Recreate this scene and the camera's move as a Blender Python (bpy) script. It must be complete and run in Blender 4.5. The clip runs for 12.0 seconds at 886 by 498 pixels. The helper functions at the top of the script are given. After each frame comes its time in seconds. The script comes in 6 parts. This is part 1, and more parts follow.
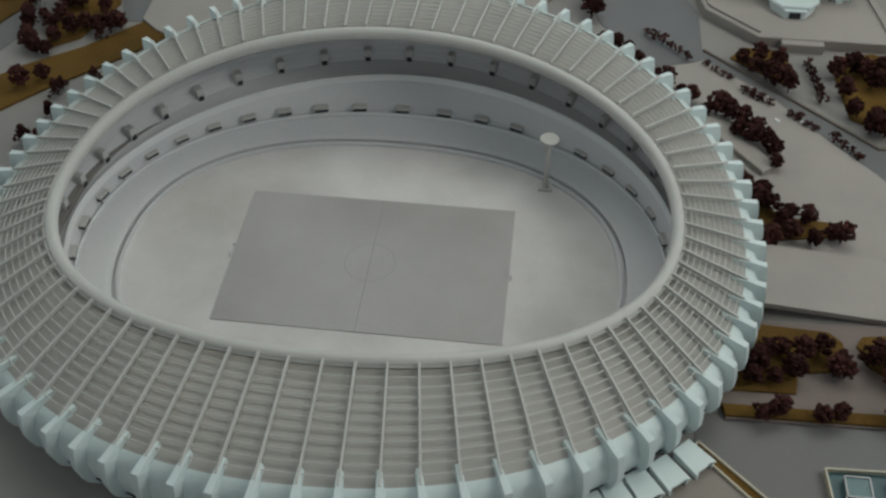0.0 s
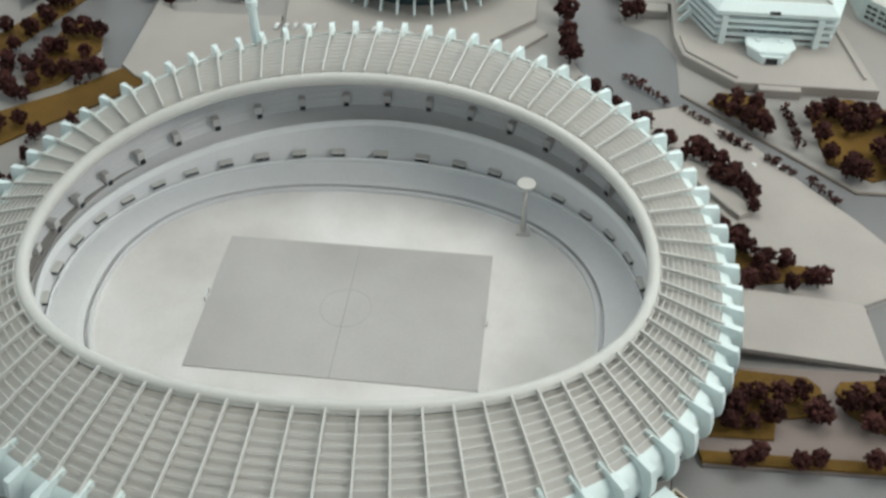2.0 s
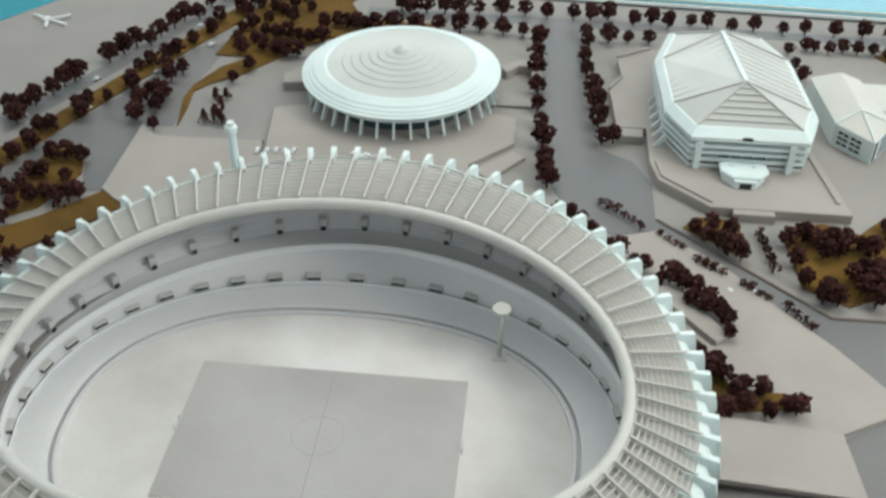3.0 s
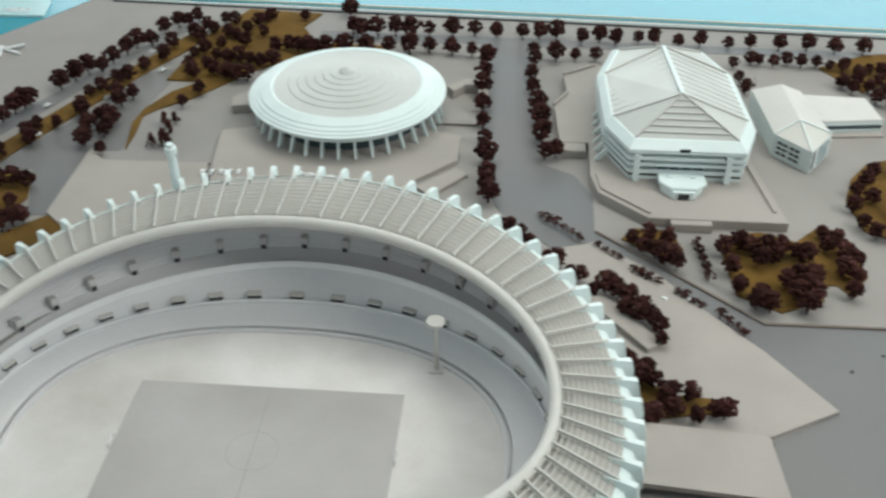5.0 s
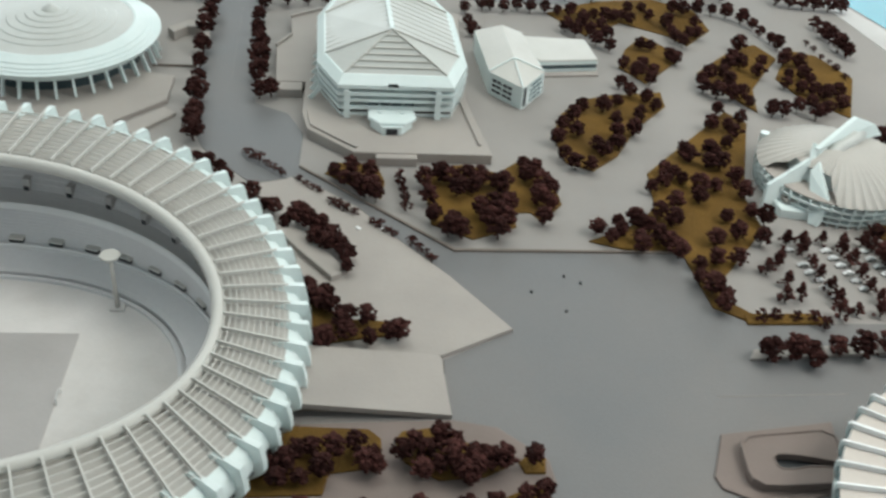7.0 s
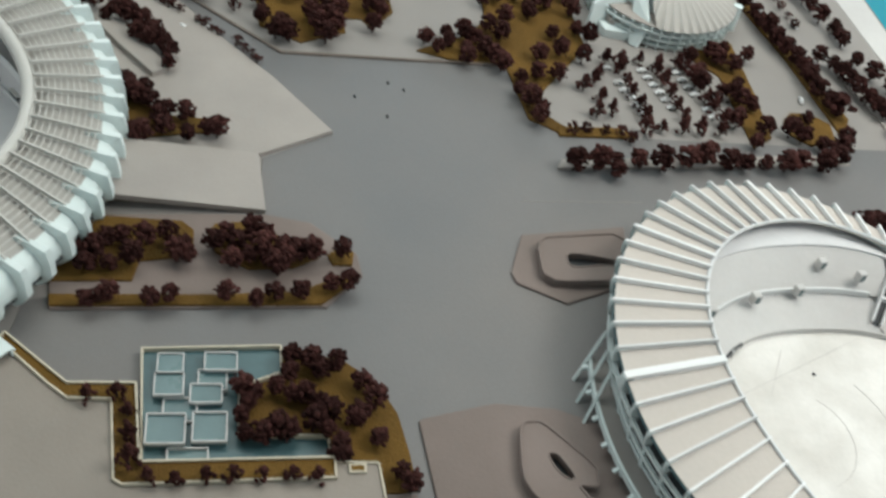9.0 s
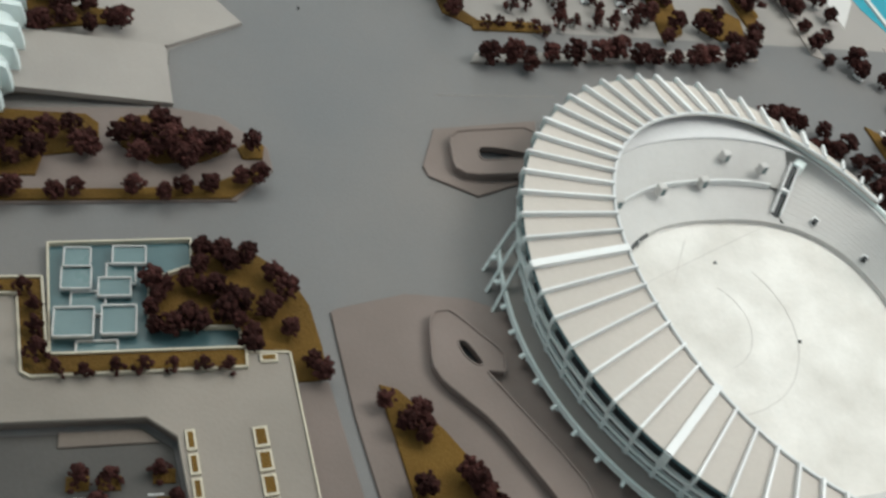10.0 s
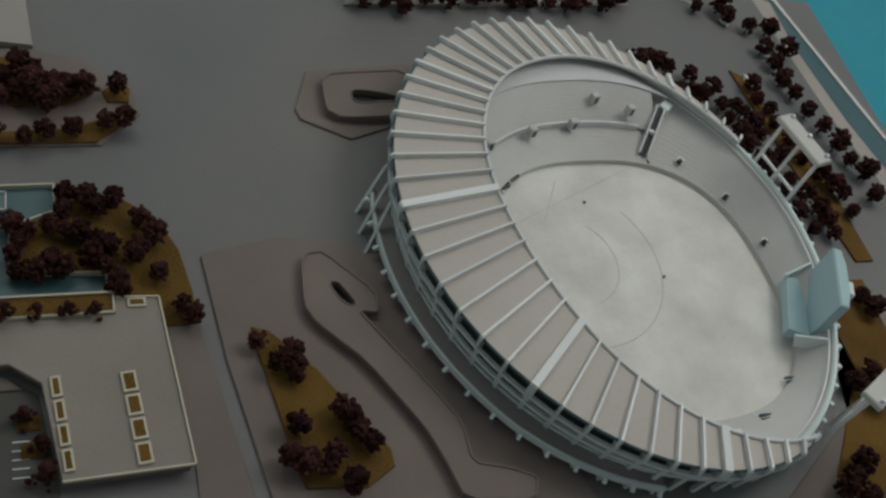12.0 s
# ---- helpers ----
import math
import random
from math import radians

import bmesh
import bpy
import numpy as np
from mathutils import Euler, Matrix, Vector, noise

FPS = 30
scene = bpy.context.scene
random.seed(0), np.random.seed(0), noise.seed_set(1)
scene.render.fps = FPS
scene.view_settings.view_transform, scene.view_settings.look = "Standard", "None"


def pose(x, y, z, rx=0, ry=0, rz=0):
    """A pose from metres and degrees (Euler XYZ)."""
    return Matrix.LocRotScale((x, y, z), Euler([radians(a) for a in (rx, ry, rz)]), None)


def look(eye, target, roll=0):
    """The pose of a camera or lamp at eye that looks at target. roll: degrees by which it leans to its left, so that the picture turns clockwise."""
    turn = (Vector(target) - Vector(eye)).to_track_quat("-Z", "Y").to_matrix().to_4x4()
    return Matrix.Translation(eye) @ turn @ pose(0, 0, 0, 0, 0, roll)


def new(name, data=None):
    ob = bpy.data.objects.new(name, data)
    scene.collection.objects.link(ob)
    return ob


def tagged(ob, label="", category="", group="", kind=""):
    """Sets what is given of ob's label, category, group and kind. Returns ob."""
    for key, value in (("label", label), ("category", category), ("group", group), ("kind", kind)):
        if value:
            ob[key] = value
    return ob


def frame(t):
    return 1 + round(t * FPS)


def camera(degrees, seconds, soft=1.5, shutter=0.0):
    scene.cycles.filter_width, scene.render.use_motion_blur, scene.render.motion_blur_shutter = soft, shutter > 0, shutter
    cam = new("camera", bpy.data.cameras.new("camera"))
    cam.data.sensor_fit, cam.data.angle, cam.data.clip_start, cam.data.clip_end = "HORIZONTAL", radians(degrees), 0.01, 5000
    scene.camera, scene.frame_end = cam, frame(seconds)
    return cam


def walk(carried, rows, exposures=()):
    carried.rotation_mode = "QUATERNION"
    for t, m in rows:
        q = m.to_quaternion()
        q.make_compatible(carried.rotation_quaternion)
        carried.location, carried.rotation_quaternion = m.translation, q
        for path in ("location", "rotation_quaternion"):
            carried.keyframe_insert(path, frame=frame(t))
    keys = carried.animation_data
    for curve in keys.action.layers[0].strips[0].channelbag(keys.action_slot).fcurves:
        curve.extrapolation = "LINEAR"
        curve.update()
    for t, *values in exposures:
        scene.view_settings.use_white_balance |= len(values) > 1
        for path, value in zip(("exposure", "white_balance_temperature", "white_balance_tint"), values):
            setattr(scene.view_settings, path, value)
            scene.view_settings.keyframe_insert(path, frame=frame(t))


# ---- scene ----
from mathutils.geometry import tessellate_polygon

cam = camera(46.4, 12.0, soft=2.6, shutter=0.5)
PATH = [
    (0, (0.14914, -0.65497, 0.67169), (0.06515, 0.03468, -0.04757), -0.23),
    (0.5, (0.15056, -0.65273, 0.67229), (0.06734, 0.03490, -0.04898), -0.27),
    (1, (0.14605, -0.65364, 0.67158), (0.07066, 0.03510, -0.04950), 0.27),
    (1.5, (0.15242, -0.65124, 0.66815), (0.07579, 0.04442, -0.04612), 0.16),
    (2, (0.16377, -0.64941, 0.66670), (0.08337, 0.07207, -0.02105), 0.07),
    (2.5, (0.16926, -0.64244, 0.67139), (0.09002, 0.11504, 0.02336), 0.32),
    (3, (0.17778, -0.63597, 0.67238), (0.09803, 0.15643, 0.06760), 0.54),
    (3.2, (0.17998, -0.63392, 0.67341), (0.10093, 0.16708, 0.07999), 0.54),
    (4.8, (0.22390, -0.64442, 0.67233), (0.13723, 0.16251, 0.08808), -0.75),
    (5, (0.23883, -0.64577, 0.66763), (0.16299, 0.16275, 0.08408), -0.47),
    (5.5, (0.28241, -0.65107, 0.64606), (0.24889, 0.16575, 0.07016), 0.82),
    (6, (0.33033, -0.65384, 0.63289), (0.33434, 0.16400, 0.05745), 1.82),
    (6.5, (0.36724, -0.65530, 0.62154), (0.40939, 0.15743, 0.04043), 2.99),
    (6.7, (0.38034, -0.65422, 0.61507), (0.43562, 0.15546, 0.03080), 3.41),
    (8.3, (0.43273, -0.68963, 0.62478), (0.58440, 0.04569, -0.03576), 9.82),
    (8.5, (0.43703, -0.69061, 0.62444), (0.60085, 0.02974, -0.04955), 10.66),
    (9, (0.43980, -0.69641, 0.62081), (0.64228, -0.01366, -0.08122), 13.56),
    (9.5, (0.44442, -0.70163, 0.61935), (0.68330, -0.05896, -0.10860), 16.23),
    (10, (0.45132, -0.70908, 0.62091), (0.72355, -0.10558, -0.12854), 18.82),
    (10.5, (0.46121, -0.71783, 0.61825), (0.76246, -0.14078, -0.14087), 20.91),
    (11, (0.46528, -0.71973, 0.62084), (0.79887, -0.16340, -0.14022), 23.27),
    (11.5, (0.46861, -0.72383, 0.62496), (0.82207, -0.17291, -0.13105), 24.32),
    (12, (0.46764, -0.72345, 0.62528), (0.83321, -0.17668, -0.12798), 25.01),
]
EXPOSURES = [(0.0, -0.86), (0.7, -0.58), (1.2, -0.26), (1.6, -0.02), (2.5, 0.08), (5.0, 0.04), (6.5, -0.03), (8.5, -0.13), (9.5, -0.13),
             (10.2, -0.34), (10.8, -0.86), (11.4, -1.26), (12.0, -1.41)]
walk(cam, [(t, look(eye, target, roll)) for t, eye, target, roll in PATH], EXPOSURES)

# ---- light: the exhibition hall's luminous ceiling and its windows, with two added lamps ----
world = bpy.data.worlds.new("room_air")
scene.world = world
world.use_nodes = True
world.node_tree.nodes["Background"].inputs[0].default_value = (0.80, 0.90, 1.0, 1)
world.node_tree.nodes["Background"].inputs[1].default_value = 0.06


def area_lamp(name, eye, target, sx, sy, watts, colour):
    lamp = bpy.data.lights.new(name, "AREA")
    lamp.shape, lamp.size, lamp.size_y, lamp.energy, lamp.color = "RECTANGLE", sx, sy, watts, colour
    ob = new(name, lamp)
    ob.matrix_world = look(eye, target)
    return ob


area_lamp("ceiling_panel_light", (0.6, 1.15, 2.4), (0.6, 1.1501, 0), 3.0, 1.3, 42, (0.97, 1.0, 0.93))
# added lamp without a known fixture: brightens the ballpark, leaves the southwest dimmer
area_lamp("added_ballpark_light", (1.6, -0.15, 1.25), (1.1, -0.3, 0), 0.6, 0.6, 14, (1.0, 0.99, 0.93))
area_lamp("north_window_light", (0.8, 4.1, 1.2), (0.8, 0.0, 0.9), 6.0, 1.6, 66, (0.85, 0.95, 1.0))
area_lamp("south_window_light", (0.8, -3.1, 1.3), (0.8, 0.0, 0.6), 6.0, 1.6, 15, (0.82, 0.94, 1.0))
area_lamp("east_window_light", (4.3, -0.2, 1.3), (0.8, -0.2, 0.4), 3.0, 1.6, 32, (0.85, 0.95, 1.0))

# added lamp, no known window: lifts the stadium's west fins and the board there
area_lamp("added_west_light", (-3.2, 0.8, 1.3), (-0.2, 0.4, 0.2), 3.0, 1.6, 22, (0.85, 0.95, 1.0))

# ---- materials ----
D = 0.1  # the plan below is drawn in decimetres of the 1:400 model


def material(name, colour, rough=0.6, metal=0.0, vary=0.10, grain=60.0, bump=0.1, blotch=6.0, tint=None, spec=0.4,
             each=0.0, island=0.0):
    """Painted or natural surface: two scales of noise in the colour, fine relief, and a little wear in the gloss."""
    m = bpy.data.materials.new(name)
    m.use_nodes = True
    nt = m.node_tree
    n, l = nt.nodes, nt.links
    p = n["Principled BSDF"]
    p.inputs["Metallic"].default_value = metal
    p.inputs["Specular IOR Level"].default_value = spec
    tc = n.new("ShaderNodeTexCoord")
    mp = n.new("ShaderNodeMapping")
    l.new(tc.outputs["Object"], mp.inputs[0])
    big, fine = n.new("ShaderNodeTexNoise"), n.new("ShaderNodeTexNoise")
    big.inputs["Scale"].default_value, big.inputs["Detail"].default_value = blotch, 5
    fine.inputs["Scale"].default_value, fine.inputs["Detail"].default_value = grain, 3
    for t in (big, fine):
        l.new(mp.outputs[0], t.inputs["Vector"])
    c1 = n.new("ShaderNodeMix")
    c1.data_type = "RGBA"
    other = tint or tuple(c * (1 - 2.2 * vary) for c in colour)
    c1.inputs[6].default_value, c1.inputs[7].default_value = (*colour, 1), (*other, 1)
    ramp = n.new("ShaderNodeMapRange")
    ramp.inputs[1].default_value, ramp.inputs[2].default_value = 0.35, 0.72
    l.new(big.outputs[0], ramp.inputs[0])
    l.new(ramp.outputs[0], c1.inputs[0])
    hsv = n.new("ShaderNodeHueSaturation")
    v = n.new("ShaderNodeMapRange")
    v.inputs[3].default_value, v.inputs[4].default_value = 1 - vary, 1 + vary
    l.new(fine.outputs[0], v.inputs[0])
    value = v.outputs[0]
    for amount, node, socket in ((each, "ShaderNodeObjectInfo", "Random"), (island, "ShaderNodeNewGeometry", "Random Per Island")):
        if amount:
            info = n.new(node)
            r = n.new("ShaderNodeMapRange")
            r.inputs[3].default_value, r.inputs[4].default_value = 1 - amount, 1 + amount
            l.new(info.outputs[socket], r.inputs[0])
            mul = n.new("ShaderNodeMath")
            mul.operation = "MULTIPLY"
            l.new(value, mul.inputs[0])
            l.new(r.outputs[0], mul.inputs[1])
            value = mul.outputs[0]
    l.new(value, hsv.inputs["Value"])
    l.new(c1.outputs[2], hsv.inputs["Color"])
    l.new(hsv.outputs[0], p.inputs["Base Color"])
    rr = n.new("ShaderNodeMapRange")
    rr.inputs[3].default_value, rr.inputs[4].default_value = max(rough - 0.1, 0.02), min(rough + 0.1, 1)
    l.new(big.outputs[0], rr.inputs[0])
    l.new(rr.outputs[0], p.inputs["Roughness"])
    if bump:
        b = n.new("ShaderNodeBump")
        b.inputs["Strength"].default_value, b.inputs["Distance"].default_value = bump, 0.002
        l.new(fine.outputs[0], b.inputs["Height"])
        l.new(b.outputs[0], p.inputs["Normal"])
    return m


M_GROUND = material("card_grey", (0.31, 0.288, 0.27), 0.75, vary=0.06, grain=400, blotch=5, tint=(0.255, 0.24, 0.228))
M_PLAZA = material("asphalt_grey_card", (0.152, 0.153, 0.156), 0.5, vary=0.08, grain=500, blotch=4, tint=(0.195, 0.182, 0.174))
M_SLAB = material("card_beige", (0.38, 0.345, 0.315), 0.75, vary=0.05, grain=400, blotch=9, tint=(0.32, 0.292, 0.27))
# taupe card, darkened further to paint in the shadow over the southwest
M_SLAB2 = material("card_taupe_dimmed", (0.225, 0.18, 0.162), 0.8, vary=0.06, grain=400, blotch=9, tint=(0.18, 0.145, 0.128))
M_DECK = material("card_cream", (0.315, 0.275, 0.238), 0.7, vary=0.05, grain=400, blotch=10, tint=(0.25, 0.22, 0.19))
# near-black card: the shade of the sunken court is put into its colour
M_COURT = material("court_shade_card", (0.075, 0.07, 0.066), 0.7, vary=0.08, grain=400, blotch=8, tint=(0.10, 0.093, 0.087))
# brown of kerbs and steps; under deck and roof edges it also paints their shade
M_EDGE = material("card_edge_shade_brown", (0.20, 0.165, 0.14), 0.8, vary=0.1, grain=300)
M_WHITE = material("white_paint", (0.72, 0.80, 0.79), 0.45, vary=0.03, grain=250, blotch=14, tint=(0.63, 0.72, 0.71))
M_ROOF = material("roof_grey_paint", (0.46, 0.435, 0.40), 0.5, vary=0.05, grain=250, blotch=8, tint=(0.40, 0.385, 0.36))
M_RIB = material("rib_paint", (0.57, 0.56, 0.525), 0.45, vary=0.04, grain=250, blotch=14)
M_SEAT = material("stand_grey_paint", (0.70, 0.70, 0.70), 0.6, vary=0.05, grain=200, blotch=7, tint=(0.62, 0.62, 0.635))
# wide pale-to-dark blotches: whitish patches, with glare painted into them
M_FIELD = material("arena_floor", (0.76, 0.735, 0.72), 0.36, vary=0.05, grain=300, blotch=7, tint=(0.52, 0.49, 0.46))
M_PITCH = material("pitch_grey", (0.40, 0.378, 0.367), 0.4, vary=0.05, grain=300, blotch=7, tint=(0.50, 0.478, 0.472))
M_LINE = material("fine_line", (0.35, 0.33, 0.32), 0.6, vary=0.1)
M_FAINT = material("faded_line", (0.66, 0.63, 0.60), 0.6, vary=0.15)
M_DOME = material("dome_paint", (0.56, 0.575, 0.55), 0.4, vary=0.04, grain=250, blotch=9, tint=(0.48, 0.49, 0.465))
# near-black for dark parts, and for openings and recesses whose shade it paints
M_DARK = material("dark_part_and_shade", (0.035, 0.04, 0.045), 0.35, vary=0.2, grain=200)
M_GLASS = material("tinted_window", (0.06, 0.09, 0.10), 0.12, vary=0.1, grain=100, spec=0.6)
M_GRASS = material("ochre_flock", (0.185, 0.105, 0.027), 0.95, vary=0.35, grain=700, bump=0.8, blotch=14, tint=(0.105, 0.06, 0.019), spec=0.1)
M_LEAF = material("maroon_lichen", (0.066, 0.025, 0.022), 0.95, vary=0.4, grain=900, bump=0.7, blotch=40, tint=(0.034, 0.015, 0.013),
                  spec=0.08, each=0.35, island=0.4)
M_TRUNK = material("twig_brown", (0.06, 0.035, 0.03), 0.9, vary=0.3, grain=500)
M_WATER = material("river_acrylic", (0.03, 0.28, 0.36), 0.12, vary=0.06, grain=30, bump=0.02, blotch=3, tint=(0.035, 0.32, 0.41), spec=0.6)
M_POOL = material("pool_panel", (0.055, 0.115, 0.13), 0.35, vary=0.06, grain=200, blotch=18, tint=(0.08, 0.15, 0.165), spec=0.4)
M_BASIN = material("basin_panel", (0.10, 0.18, 0.19), 0.3, vary=0.06, grain=200, blotch=18, tint=(0.075, 0.14, 0.155), spec=0.5)
M_TRIM = material("cream_trim", (0.62, 0.56, 0.44), 0.6, vary=0.06, grain=300)
M_BALL = material("ball_field", (0.80, 0.78, 0.745), 0.5, vary=0.06, grain=300, blotch=18, tint=(0.60, 0.575, 0.535))
M_STAND2 = material("stand_pale_paint", (0.60, 0.59, 0.575), 0.6, vary=0.05, grain=250, blotch=9, tint=(0.50, 0.485, 0.475))
M_ROOF2 = material("roof_beige_paint", (0.57, 0.52, 0.475), 0.55, vary=0.05, grain=250, blotch=8, tint=(0.50, 0.46, 0.42))
M_SCORE = material("scoreboard_paint", (0.40, 0.56, 0.60), 0.45, vary=0.04, grain=200)
M_PLATE = material("plate_acrylic", (0.45, 0.66, 0.68), 0.2, vary=0.03, grain=100)
M_CAR = material("white_plastic", (0.75, 0.76, 0.76), 0.3, vary=0.03, each=0.15)
M_WALL = material("gallery_wall", (0.78, 0.78, 0.77), 0.9, vary=0.03, grain=40)
M_FLOORING = material("gallery_floor", (0.16, 0.15, 0.14), 0.5, vary=0.15, grain=30)


# ---- building helpers ----
class Geo:
    """A mesh in the making: vertices and faces, in decimetres."""

    def __init__(self):
        self.v, self.f = [], []

    def add(self, verts, faces):
        k = len(self.v)
        self.v += [tuple(p) for p in verts]
        self.f += [tuple(i + k for i in face) for face in faces]
        return self

    def prism(self, poly, z0, z1, inset=0.0):
        """A slab with the outline poly from z0 to z1; inset rounds its upper edge off by a small chamfer."""
        n = len(poly)
        if sum(poly[i - 1][0] * poly[i][1] - poly[i][0] * poly[i - 1][1] for i in range(n)) < 0:
            poly = poly[::-1]
        rings = [[(x, y, z0) for x, y in poly]]
        if inset:
            rings.append([(x, y, z1 - inset) for x, y in poly])
            rings.append([(x, y, z1) for x, y in shrink(poly, inset)])
        else:
            rings.append([(x, y, z1) for x, y in poly])
        self.loft(rings)
        k = len(self.v)
        self.f += [tuple(range(k - n, k)), tuple(range(k - len(rings) * n + n - 1, k - len(rings) * n - 1, -1))]
        return self

    def loft(self, rings, closed=True):
        n, k = len(rings[0]), len(self.v)
        for r in rings:
            self.v += [tuple(p) for p in r]
        for j in range(len(rings) - 1):
            for i in range(n if closed else n - 1):
                a, b = k + j * n + i, k + j * n + (i + 1) % n
                self.f.append((a, b, b + n, a + n))
        return self

    def box(self, x, y, z, sx, sy, sz, turn=0.0):
        """A box on its base centre (x, y, z)."""
        c, s = math.cos(turn), math.sin(turn)
        pts = [(x + c * u * sx / 2 - s * v * sy / 2, y + s * u * sx / 2 + c * v * sy / 2) for u, v in ((-1, -1), (1, -1), (1, 1), (-1, 1))]
        return self.prism(pts, z, z + sz, min(sx, sy, sz) * 0.08)

    def beam(self, p, q, w, h):
        """A bar of width w and height h from p to q, upright in section."""
        p, q = Vector(p), Vector(q)
        d = (q - p).normalized()
        side = d.cross(Vector((0, 0, 1)))
        side = side.normalized() if side.length > 1e-4 else Vector((1, 0, 0))
        up = side.cross(d)
        ring = [side * (w / 2 * a) + up * (h / 2 * b) for a, b in ((-1, -1), (1, -1), (1, 1), (-1, 1))]
        self.loft([[p + r for r in ring], [q + r for r in ring]])
        k = len(self.v)
        self.f += [(k - 4, k - 3, k - 2, k - 1), (k - 5, k - 6, k - 7, k - 8)]
        return self

    def tube(self, pts, r, n=6, closed=False):
        pts = [Vector(p) for p in pts]
        rings = []
        for i, p in enumerate(pts):
            a = pts[i - 1] if i or closed else p
            b = pts[(i + 1) % len(pts)] if i < len(pts) - 1 or closed else p
            d = (b - a).normalized()
            side = d.cross(Vector((0, 0, 1)))
            side = side.normalized() if side.length > 1e-4 else Vector((1, 0, 0))
            up = side.cross(d)
            rr = r[i] if isinstance(r, list) else r
            rings.append([p + side * (rr * math.cos(6.28318 * k / n)) + up * (rr * math.sin(6.28318 * k / n)) for k in range(n)])
        if closed:
            rings.append(rings[0])
        self.loft(rings)
        if not closed:
            k = len(self.v)
            self.f += [tuple(range(k - n, k)), tuple(range(k - len(rings) * n + n - 1, k - len(rings) * n - 1, -1))]
        return self

    def mesh(self, name, mat, smooth=False):
        me = bpy.data.meshes.new(name)
        me.from_pydata([(x * D, y * D, z * D) for x, y, z in self.v], [], self.f)
        me.materials.append(mat)
        if smooth:
            me.shade_smooth()
        me.validate()
        return me


def shrink(poly, d):
    """The outline moved inwards by d (counter-clockwise polygons)."""
    out = []
    for i, p in enumerate(poly):
        a, b, c = Vector(poly[i - 1]), Vector(p), Vector(poly[(i + 1) % len(poly)])
        e, f = (b - a).normalized(), (c - b).normalized()
        n1, n2 = Vector((-e.y, e.x)), Vector((-f.y, f.x))
        m = n1 + n2
        k = m.length_squared
        m = m * (2 / k) if k > 0.3 else n1
        out.append((b.x + m.x * d, b.y + m.y * d))
    return out


def part(name, geo, mat, parent=None, label="", smooth=False, at=None):
    ob = new(name, geo if isinstance(geo, bpy.types.Mesh) else geo.mesh(name, mat, smooth))
    if parent:
        ob.parent = parent
    if at:
        ob.matrix_basis = at
    if label:
        ob["label"] = label
    return ob


def thing(name, label, category, group="", kind="", x=0.0, y=0.0, z=0.0):
    ob = new(name)
    ob.empty_display_size = 0.01
    ob.matrix_basis = pose(x * D, y * D, z * D)
    return tagged(ob, label, category, group, kind)


def spot(x, y, z=0.0, turn=0.0):
    return pose(x * D, y * D, z * D, 0, 0, turn)


def oval(a, b, n, t, x0=0.0, y0=0.0):
    c, s = math.cos(t), math.sin(t)
    return (x0 + a * math.copysign(abs(c) ** (2 / n), c), y0 + b * math.copysign(abs(s) ** (2 / n), s))


# ---- plan: outlines and planting, in decimetres of the model ----
BED_GARDEN = [(4.56, 3.18), (4.63, 2.2), (5.05, 1.94), (5.52, 2.18), (5.52, 2.44), (5.7, 2.45), (5.8, 2.29), (6.06, 2.62), (6.02, 3.18), (5.78, 3.6), (5.42, 3.22), (5.05, 3.38), (4.72, 3.3)]
BED_CORNER = [(3.49, 3.13), (4.11, 2.65), (4.15, 2.99), (4.06, 3.33), (3.64, 3.35)]
BED_B = [(6.16, 4.13), (6.23, 3.49), (6.52, 3.32), (6.85, 3.64), (7.22, 4.32), (7.71, 4.91), (7.73, 5.29), (7.23, 5.19), (7.08, 5.18), (6.61, 5), (6.33, 4.62)]
BED_A = [(7.31, 5.99), (7.59, 5.52), (8.24, 6.31), (8.09, 6.66), (7.84, 7.01), (7.5, 6.53)]
BED_C = [(6.55, 7.7), (7.01, 6.95), (7.6, 7.44), (8.22, 7.04), (8.43, 6.73), (8.9, 7.28), (8.83, 7.98), (8.22, 8.36), (7.31, 8.17)]
BED_E = [(8.37, 5.89), (8.55, 5.42), (8.89, 4.83), (9.01, 5.45), (9.32, 5.95), (9.63, 6.4), (9.44, 6.84), (9.05, 6.63)]
BED_F = [(9.43, 5.79), (9.58, 5.32), (10.09, 4.75), (10.53, 5.86), (10.24, 6.53), (9.88, 6.69)]
BED_PARK = [(6.25, 1.95), (6.6, 1.82), (7.18, 1.79), (7.28, 0.9), (7.56, 0.72), (8.21, 0.74), (8.25, 0.84), (7.64, 0.82), (7.47, 0.99), (7.49, 1.34), (8.17, 2.22), (8.15, 2.87), (8.66, 4.53), (8.45, 4.81), (7.14, 3.29), (7.08, 2.6), (6.82, 2.28)]
BED_EAST = [(9.33, 2.23), (9.64, 1.86), (9.63, 0.63), (9.9, 0.82), (9.97, 1.56), (10, 2.51), (9.58, 2.47)]
BED_OVAL = [(10.15, 1.13), (10.14, 0.89), (10.32, 0.73), (10.64, 0.81), (10.69, 1.11), (10.5, 1.28), (10.28, 1.27)]
BED_STRIP = [(11.19, 2.05), (11.39, 1.75), (11.49, 1.31), (11.51, 0.51), (11.37, 0.59), (11.34, 1.29), (11.19, 1.78)]
ISLE = [(3.23, -0.68), (4.69, -0.61), (5.06, -0.69), (5.44, -1.04), (5.47, -1.29), (5.16, -1.63), (3.1, -1.7), (3.01, -0.98)]
